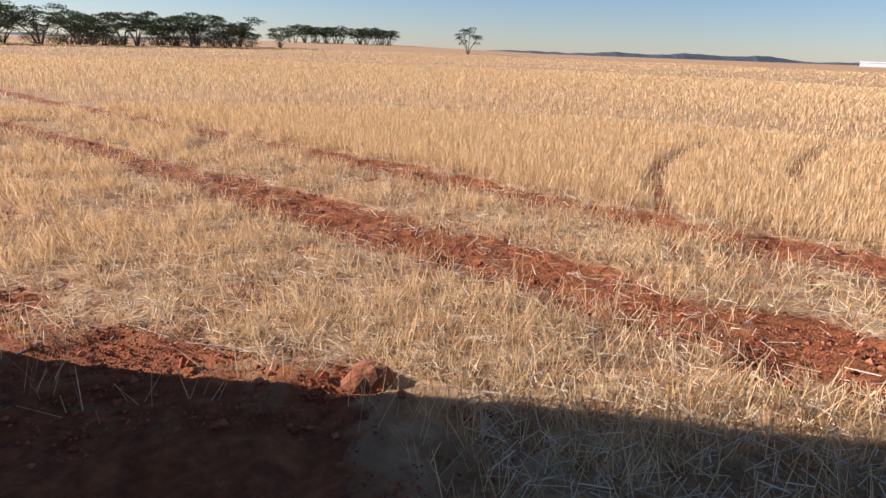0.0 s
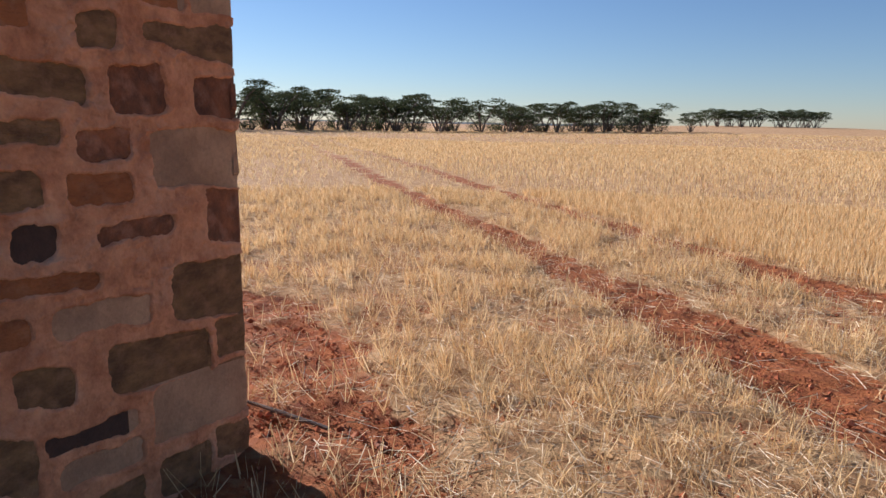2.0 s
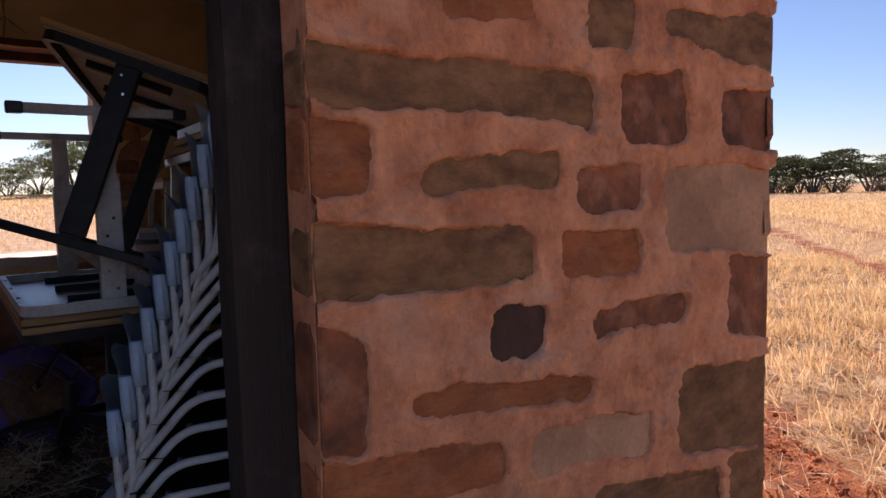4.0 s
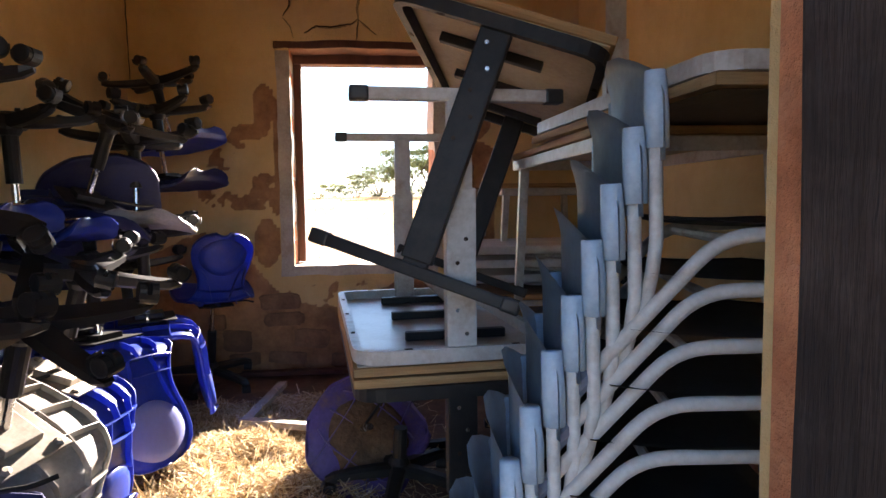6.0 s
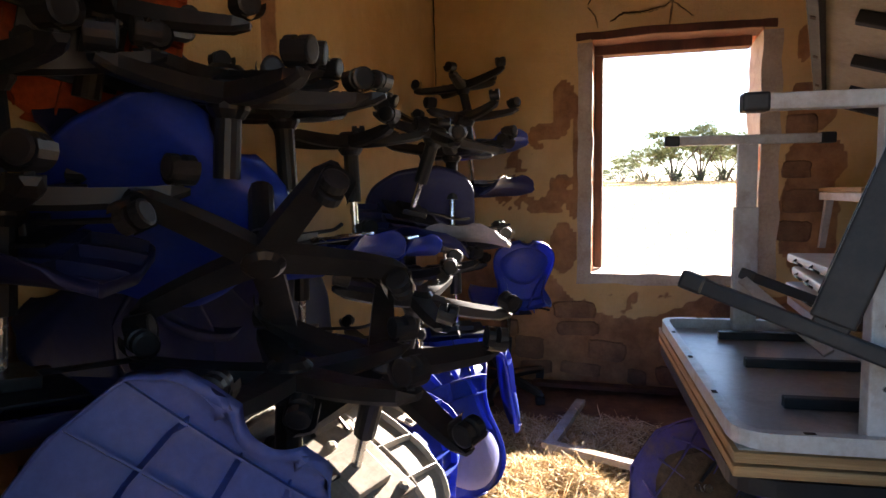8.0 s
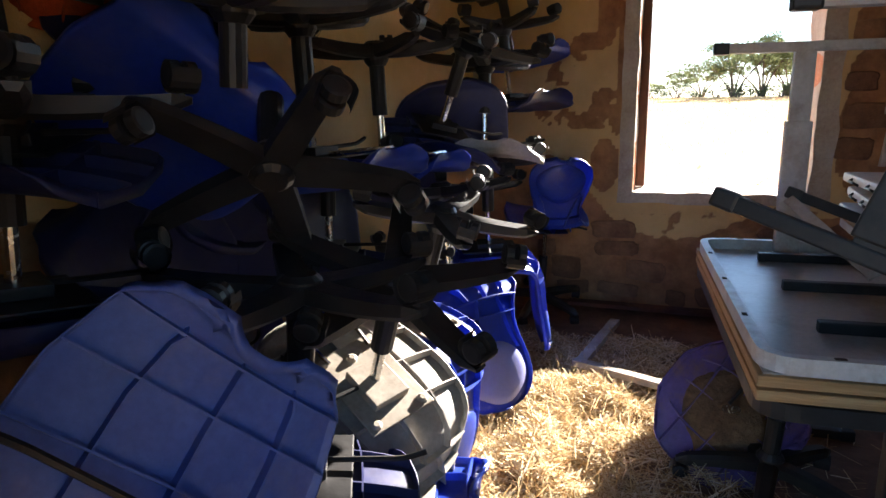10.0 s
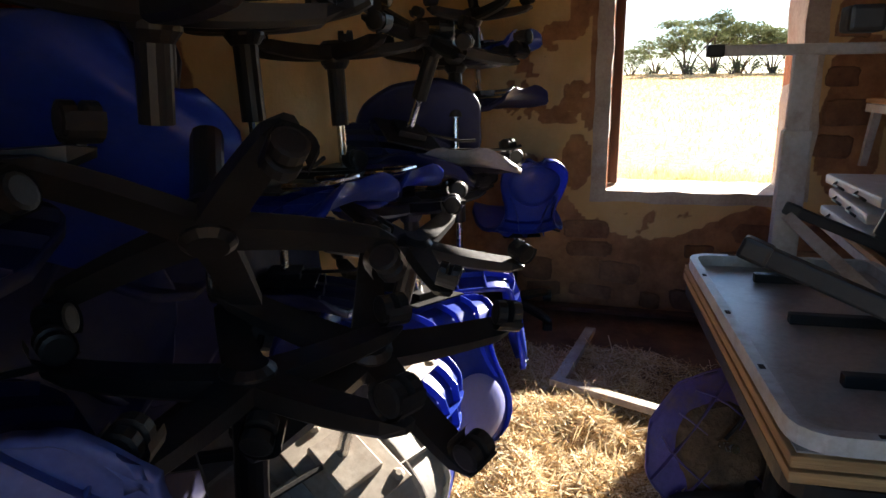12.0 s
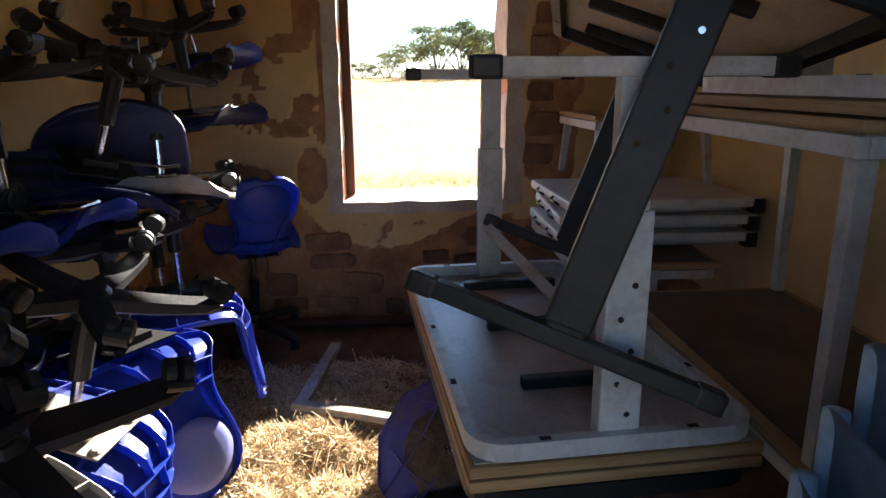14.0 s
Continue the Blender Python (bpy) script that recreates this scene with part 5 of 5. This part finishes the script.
def loose_seat(label, centre, axis, back, material, top=0.54, bright=False):
    """A seat shell without its base: centre is the middle of the seat, axis the way its sitting side faces."""
    a = Vector(axis).normalized()
    return office_chair(label, Vector(centre) - a * 0.3, axis, back, 0, 0.3, material, top=top, star=False, bright=bright)


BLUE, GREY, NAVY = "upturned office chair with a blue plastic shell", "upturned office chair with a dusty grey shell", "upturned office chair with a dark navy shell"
STOOL = "upturned swivel stool with a blue plastic seat"
office_chair(STOOL + " topping the heap", (-6.27, 0.63, 2.43), (0.02, 0.22, -1), (-0.4, -1, 0), 10, 0.40, M_blue, top=0.54)
office_chair("upturned swivel stool with a thin dark blue seat", (-5.80, 0.77, 2.20), (0.02, 0.10, -1), (-0.5, -1, 0), 35, 0.40, M_navy, top=0.54)
loose_seat("dusty navy chair seat tilted on its edge", (-5.18, 0.72, 1.76), (0.72, 0.40, -0.50), (-0.4, -0.3, 0.8), M_navy)
office_chair(NAVY + " tilted on its edge", (-4.98, 0.86, 2.05), (-0.10, -0.38, -1), (-0.7, -0.5, 0.1), 20, 0.38, M_navy)
office_chair(STOOL + " and lever hoop", (-4.12, 0.69, 2.05), (0.0, 0.04, -1), (-0.1, -1, 0), 5, 0.40, M_blue, True, top=0.54)
office_chair(STOOL + " and lever hoop", (-4.68, 0.63, 2.01), (0.0, 0.04, -1), (-0.1, -1, 0), 50, 0.41, M_blue, True, top=0.54)
office_chair("upturned swivel stool with a grey seat and chrome hoop", (-5.26, 0.84, 2.00), (0.12, 0.03, -1), (-1, -0.35, 0), 28, 0.40, M_grey_plastic, True, top=0.54)
office_chair("upturned black star base of a swivel chair", (-3.85, 0.707, 2.09), (-0.05, -0.12, -1), (-1, -0.6, 0), 47, 0.34, M_navy, shell=False)
office_chair("tipped black star base of a swivel chair facing the doorway", (-3.64, 0.91, 1.68), (-0.61, -0.37, 0.70), (0.1, -0.4, -0.9), 15, 0.34, M_blue, shell=False)
loose_seat("bright blue moulded seat wedged behind a star base", (-3.70, 0.595, 1.76), (0.77, 0.306, -0.554), (-0.058, -0.836, -0.546), M_blue, top=0.56)
office_chair(NAVY, (-3.62, 0.97, 1.50), (0.0, -0.06, -1), (-1, -0.5, 0), 40, 0.42, M_navy)
loose_seat("upturned sun-faded blue chair seat, ribbed underside outward", (-3.22, 0.985, 1.285), (-0.46, -0.86, -0.22), (0.62, -0.30, -0.73), M_pale_blue, top=0.56)
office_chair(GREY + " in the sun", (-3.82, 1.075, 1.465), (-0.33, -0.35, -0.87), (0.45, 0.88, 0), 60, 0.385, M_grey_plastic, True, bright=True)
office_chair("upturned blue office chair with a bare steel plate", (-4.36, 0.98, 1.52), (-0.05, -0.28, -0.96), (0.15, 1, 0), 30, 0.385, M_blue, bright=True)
office_chair(BLUE + ", back hanging in sun", (-4.88, 0.78, 1.52), (0.05, 0.10, -0.97), (0.55, 0.83, 0), 55, 0.36, M_blue, pale_pad=True)
office_chair(BLUE, (-5.33, 0.83, 1.60), (-0.05, 0.0, -1), (-0.35, 0.93, 0), 22, 0.44, M_blue)
office_chair("upright office chair near the window with a blue back", (-6.36, 0.86, 0.675), (0.2, 0.1, 0.97), (0.9, 0.4, 0), 20, 0.50, M_blue)
loose_seat("orange mesh chair back among the upturned chairs", (-3.70, 0.44, 2.17), (-0.55, -0.80, 0.1), (0.1, -0.2, -1), M_orange, top=0.6)
# added filler chairs, navy so that gaps in the heap read as shade
office_chair(NAVY + ", added to fill dark gaps in the heap", (-3.36, 0.62, 1.84), (0.05, -0.04, -1), (-0.5, -0.9, 0), 22, 0.36, M_navy, top=0.54)
office_chair(NAVY + ", added to fill dark gaps in the heap", (-3.40, 0.56, 2.06), (-0.1, -0.06, -1), (-0.9, -0.5, 0), 50, 0.34, M_navy, top=0.54)
office_chair("upturned black star base of a swivel chair", (-3.62, 0.60, 2.20), (0.08, -0.2, -1), (-0.9, -0.5, 0), 8, 0.34, M_navy, shell=False)
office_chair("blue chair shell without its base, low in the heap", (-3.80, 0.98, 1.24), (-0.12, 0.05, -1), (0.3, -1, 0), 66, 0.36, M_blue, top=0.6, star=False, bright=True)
violet = loose_seat("overturned violet-blue chair shell caked with brown mud", (-4.82, 1.78, 0.81), (-0.80, -0.32, -0.35), (0.3, -0.6, 0.7), M_purple, top=0.56)
mud = bmesh.new()
mud_rings = []
for q, depth in ((1.0, 0.003), (0.9, 0.016), (0.55, 0.026), (0.2, 0.030)):
    mud_rings.append([mud.verts.new(shell_point(0.70 * q * (1 + 0.12 * noise.noise((3 * math.cos(a), 3 * math.sin(a), 1))) * math.cos(a), 0.29 + 0.19 * q * math.sin(a), depth + 0.006 * noise.noise((4 * q * math.cos(a), 4 * q * math.sin(a), 5)))) for a in (2 * math.pi * n / 32 for n in range(32))])
for a, b in zip(mud_rings, mud_rings[1:]):
    for n in range(32):
        mud.faces.new((a[n], a[(n + 1) % 32], b[(n + 1) % 32], b[n]))
mud.faces.new(mud_rings[-1])
bmesh.ops.recalc_face_normals(mud, faces=mud.faces)
part("caked_mud", mud, M_mud, violet, "dried brown mud").matrix_basis = pose(0, 0, 0.3)
office_chair("black star base standing on the straw under the desks", (-4.73, 1.93, FLOOR + 0.09), (0.05, 0.05, 1), (1, 0, 0), 44, 0.30, M_navy, shell=False)
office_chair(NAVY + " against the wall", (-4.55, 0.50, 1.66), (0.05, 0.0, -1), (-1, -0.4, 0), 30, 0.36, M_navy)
# more added navy fillers, low down where the heap is in shade
office_chair(NAVY + ", added to fill dark gaps in the heap", (-3.30, 0.60, 1.30), (0.0, 0.1, -1), (-0.8, -0.6, 0), 12, 0.44, M_navy)
office_chair(NAVY + ", added to fill dark gaps in the heap", (-3.80, 0.52, 1.18), (0.1, 0.0, -1), (-0.6, -0.9, 0), 33, 0.42, M_navy)
office_chair(NAVY + ", added to fill dark gaps in the heap", (-4.35, 0.55, 0.98), (0.0, 0.05, -1), (-0.2, -1, 0), 51, 0.34, M_navy)
office_chair(NAVY + ", added to fill dark gaps in the heap", (-4.95, 0.55, 1.22), (0.0, 0.05, -1), (-0.3, -1, 0), 17, 0.42, M_navy)
office_chair(NAVY + ", added to fill dark gaps in the heap", (-5.75, 0.60, 1.42), (0.0, 0.05, -1), (-0.3, -1, 0), 60, 0.42, M_navy)
office_chair("upturned black star base of a swivel chair", (-3.69, 0.82, 2.03), (0.0, -0.08, -1), (-0.2, -1, 0), 38, 0.30, M_navy, shell=False)
# added shells, unseen as such: they hide pale wall that should lie in shade
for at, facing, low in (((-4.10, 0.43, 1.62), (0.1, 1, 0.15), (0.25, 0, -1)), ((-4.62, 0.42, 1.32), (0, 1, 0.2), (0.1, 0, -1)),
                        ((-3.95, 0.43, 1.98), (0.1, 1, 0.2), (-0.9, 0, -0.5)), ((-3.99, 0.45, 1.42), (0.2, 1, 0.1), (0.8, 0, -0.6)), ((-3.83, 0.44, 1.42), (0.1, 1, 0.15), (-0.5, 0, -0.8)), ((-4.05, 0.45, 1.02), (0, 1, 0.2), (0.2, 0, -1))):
    loose_seat("added dark navy chair shell covering shaded wall", at, facing, low, M_navy, top=0.6)

# ---------------------------------------------------------------- small things on the floor
sash = thing("window_sash", "broken white-painted window sash half buried in straw", "window sash", at=pose(-5.43, 1.245, FLOOR + 0.085, 0, 0, -8))
part("stile", boxes(((-0.62, -0.025, 0), (-0.001, 0.025, 0.03)), bevel=0.004), M_white_wood, sash)
part("rail", boxes(((0.001, -0.025, 0.0), (0.05, 0.52, 0.03)), bevel=0.004, m=pose(0, 0, 0.002, 0, 0, -13)), M_white_wood, sash)
plank = part("plank", boxes(((-6.60, 1.0, FLOOR + 0.02), (-6.52, 2.5, FLOOR + 0.045)), bevel=0.004), M_timber)
tagged(plank, "dark narrow plank lying along the foot of the wall", "plank")


bracket = thing("wall_bracket", "small rusty iron bracket on the plaster wall", "bracket", at=pose(-4.84, NORTH - 0.02, 2.18))
part("plate", boxes(((-0.03, -0.012, -0.07), (0.03, 0.0, 0.07)), bevel=0.003), M_timber, bracket)
part("hook", tube(rounded([(0.0, -0.01, 0.03), (0.02, -0.12, 0.03), (0.05, -0.14, 0.07)], 0.03), 0.008, 8), M_timber, bracket)
rod = part("iron_rod", tube([(-4.30, NORTH - 0.06, 2.02), (-4.75, NORTH - 0.05, 2.10)], 0.009, 8), M_white_steel)
tagged(rod, "thin pale iron rod propped along the wall", "rod")

# ---------------------------------------------------------------- stones of the walls
def stone_mesh(name, w, h, proud, material, seed, slant=0.0, square=False):
    """A rough stone face: a wandering outline, chamfered, set 0.5 w by 0.5 h about its middle, facing +x."""
    r = random.Random(seed)
    n = 18
    outline = []
    for k in range(n):
        a = 2 * math.pi * k / n
        c, s = math.cos(a), math.sin(a)
        p = 0.12 if square else 0.36
        y, z = math.copysign(abs(c) ** p, c), math.copysign(abs(s) ** p, s)
        j = 1 + r.uniform(-0.09, 0.06) * (0.1 if square else 1)
        outline.append((y * w / 2 * j, z * h / 2 * (1 + r.uniform(-0.12, 0.07)) + slant * y * w / 2))
    bm = bmesh.new()
    rings = [[bm.verts.new((x, y * q, z * q)) for y, z in outline] for x, q in ((-0.03, 1.02), (proud * 0.6, 1.0), (proud, 0.93 - 0.02 * min(1, 0.1 / h)))]
    inner = [bm.verts.new((proud, y * 0.55, z * 0.55)) for y, z in outline[::2]]
    for a, b in zip(rings, rings[1:]):
        for k in range(n):
            bm.faces.new((a[k], a[(k + 1) % n], b[(k + 1) % n], b[k]))
    m = len(inner)
    for k in range(m):
        o = rings[2]
        bm.faces.new((o[2 * k], o[(2 * k + 1) % n], inner[k]))
        bm.faces.new((o[(2 * k + 1) % n], o[(2 * k + 2) % n], inner[(k + 1) % m], inner[k]))
    bm.faces.new(inner)
    bmesh.ops.recalc_face_normals(bm, faces=bm.faces)
    return mesh_of(name, bm, material)


# y from, y to, z from, z to, kind, slant and taper of the east face's stones
FACE = (
    (2.27, 2.98, 1.83, 1.94, "olive", -0.02, 0.18), (3.08, 3.33, 1.79, 1.96, "red", 0.03, 0.11), (3.24, 3.75, 2.03, 2.14, "olive", -0.02, 0.83), (2.97, 3.12, 2.01, 2.13, "olive", 0.15, 0.06),
    (2.57, 2.8, 2.03, 2.15, "orange", 0.09, -0.17), (3.5, 3.75, 1.78, 1.95, "red", 0.06, 0.16), (2.26, 2.39, 1.67, 1.81, "orange", -0.03, -0.01), (2.5, 2.87, 1.67, 1.74, "olive", 0.01, 0.23),
    (2.93, 3.15, 1.62, 1.73, "red", 0.01, 0.07), (3.25, 3.75, 1.47, 1.72, "pale", -0.04, 0.2), (2.26, 2.78, 1.47, 1.6, "olive", -0.03, -0.23), (2.87, 3.15, 1.46, 1.57, "orange", -0.04, 0.05),
    (3.52, 3.75, 1.21, 1.44, "red", -0.11, 0.13), (2.67, 2.83, 1.28, 1.4, "dark", -0.04, -0.25), (2.97, 3.33, 1.3, 1.37, "red", 0.02, 0.09), (2.26, 2.37, 1.18, 1.42, "red", -0.21, -0.12),
    (2.47, 2.97, 1.17, 1.23, "orange", -0.09, 0.11), (2.78, 3.2, 0.98, 1.09, "pale", -0.07, 0.22), (3.31, 3.75, 0.87, 1.14, "olive", -0.12, 0.25), (2.27, 2.7, 1.02, 1.13, "orange", -0.08, -0.37),
    (3, 3.51, 0.67, 0.87, "olive", -0.14, -0.14), (3.55, 3.75, 0.66, 0.84, "olive", -0.06, 0.14), (2.62, 2.84, 0.76, 0.9, "olive", -0.24, 0.06), (3.16, 3.75, 0.38, 0.64, "pale", -0.08, 0.03),
    (2.71, 3.09, 0.56, 0.63, "dark", -0.11, 0.39), (2.75, 3.1, 0.41, 0.51, "pale", -0.1, 0.13), (3.51, 3.75, 0.14, 0.31, "olive", -0.19, 0.16), (3.17, 3.48, 0.13, 0.32, "olive", -0.19, 0.24),
    (2.51, 2.68, 0.51, 0.69, "olive", -0.47, 0.07), (3.13, 3.46, 2.2, 2.32, "orange", 0, 0), (3.49, 3.745, 2.21, 2.36, "pale", 0, 0), (2.54, 2.83, 2.19, 2.27, "red", 0, 0),
    (2.28, 2.46, 2.05, 2.25, "olive", 0, 0), (2.29, 2.46, 0.62, 0.95, "orange", 0, 0), (2.3, 2.66, 0.24, 0.42, "red", 0, 0), (2.7, 3.1, 0.16, 0.33, "olive", 0, 0),
    (2.3, 2.6, 0.05, 0.2, "olive", 0, 0), (2.55, 3.05, 2.32, 2.46, "olive", 0, 0), (3.15, 3.4, 2.44, 2.6, "red", 0, 0), (3.46, 3.745, 2.45, 2.66, "olive", 0, 0),
    (2.3, 2.48, 2.36, 2.6, "red", 0, 0), (2.6, 3, 2.58, 2.74, "orange", 0, 0),
)
for i, (y0, y1, z0, z1, kind, slant, taper) in enumerate(FACE):
    wide, mid = (y1 - y0) * 1.16 + 0.02, (y0 + y1) / 2
    if y1 > 3.7:
        mid = NORTH + WALL + 0.004 - wide / 2
    if y0 < 2.3:
        mid = DOOR_HIGH + 0.002 + wide / 2
    me = stone_mesh("stone", wide, (z1 - z0) * (1.2 + 0.5 * abs(taper)) + 0.02, (0.0045 if kind != "dark" else 0.001) + 0.00045 * ((i * 5) % 11), M_stones[kind], i * 3 + 1, slant, y1 > 3.7 or y0 < 2.3)
    same_part("stone", me, wall_east, pose(OUT_X, mid, (z0 + z1) / 2))
# mortar smeared over the stones' edges, with ragged holes where their faces show
my, mz = np.arange(DOOR_HIGH + 0.002, NORTH + WALL, 0.006), np.arange(-0.05, 2.75, 0.006)
MY, MZ = np.meshgrid(my, mz, indexing="ij")
wy = MY + (rough_noise(MY, MZ, 6.0, 131, 3) - 0.5) * 0.05 + (rough_noise(MY, MZ, 30.0, 133, 3) - 0.5) * 0.018
wz = MZ + (rough_noise(MY, MZ, 6.0, 141, 3) - 0.5) * 0.05 + (rough_noise(MY, MZ, 30.0, 143, 3) - 0.5) * 0.018
cover = np.full(MY.shape, -1.0)
for y0, y1, z0, z1, kind, slant, taper in FACE:
    hy, hz = (y1 - y0) / 2, (z1 - z0) / 2 * (1 + taper * np.clip((MY - (y0 + y1) / 2) / (y1 - y0), -0.5, 0.5))
    if y1 > 3.7:
        y1, hy = y1 + 0.2, hy + 0.1
    if y0 < 2.3:
        y0, hy = y0 - 0.2, hy + 0.1
    dy, dz = np.abs(wy - (y0 + y1) / 2), np.abs(wz - (z0 + z1) / 2 - slant * (wy - (y0 + y1) / 2))
    corner = 0.03
    ky, kz = np.maximum(dy - hy + corner, 0), np.maximum(dz - hz + corner, 0)
    inside = corner - np.hypot(ky, kz) + np.minimum(np.maximum(hy - dy, 0), np.maximum(hz - dz, 0)) * 0.2
    cover = np.maximum(cover, inside)
hole = smoothstep(-0.004, 0.007, cover)
skin = 0.014 + (rough_noise(MY, MZ, 5.0, 151, 4) - 0.5) * 0.026 + (rough_noise(MY, MZ, 34.0, 161, 4) - 0.5) * 0.020 - 0.012 * smoothstep(0.60, 0.72, rough_noise(MY, MZ, 17.0, 171, 3))
lip = np.exp(-((cover + 0.012) / 0.012) ** 2) * 0.004
MX = OUT_X + np.maximum(skin + lip, 0.0105) * (1 - hole) - 0.02 * hole
me = grid_mesh("mortar", np.stack([MX, MY, MZ], -1).reshape(-1, 3), len(my), len(mz), M_mortar)
mortar = new("mortar", me)
mortar.parent = wall_east
# quoins wrapping the corner, and the reveal of the doorway
for i, (y0, y1, z0, z1, kind, slant, taper) in enumerate(FACE):
    if y1 > 3.7:
        me = stone_mesh("quoin", 0.30, (z1 - z0) * 0.98, 0.014, M_stones[kind], i * 5 + 2)
        same_part("quoin", me, wall_east, pose(OUT_X - 0.145, NORTH + WALL, (z0 + z1) / 2, 0, 0, 90))
    elif y0 < 2.3:
        me = stone_mesh("reveal_stone", 0.10, (z1 - z0) * 0.98, 0.006, M_stones[kind], i * 5 + 3)
        same_part("reveal_stone", me, wall_east, pose(OUT_X - 0.052, DOOR_HIGH, (z0 + z1) / 2, 0, 0, -90))
# bared courses below the window
r = random.Random(12)
z = FLOOR + 0.02
while z < 1.10:
    h = r.uniform(0.08, 0.17)
    y = SOUTH + 0.40 + r.uniform(0, 0.2)
    while y < NORTH - 0.5:
        w = r.uniform(0.12, 0.38)
        if r.random() < 0.72:
            q, k = r.uniform(0.72, 1.0), r.uniform(0.65, 1.0)
            me = stone_mesh("stone", w * q, h * k, r.uniform(0.012, 0.030), M_rubble, int(y * 977 + z * 333), r.uniform(-0.12, 0.12))
            same_part("stone", me, wall_west, pose(WIN_X, y + w / 2, z + h / 2 + r.uniform(-0.02, 0.02)))
        y += w
    z += h
for y, z, w, h in ((2.47, 1.55, 0.20, 0.12), (2.52, 1.72, 0.22, 0.14), (2.48, 1.90, 0.16, 0.10), (2.50, 2.15, 0.18, 0.13), (2.52, 2.33, 0.16, 0.12)):
    same_part("stone", stone_mesh("stone", w, h, 0.022, M_rubble, int(z * 100)), wall_west, pose(WIN_X, y, z))
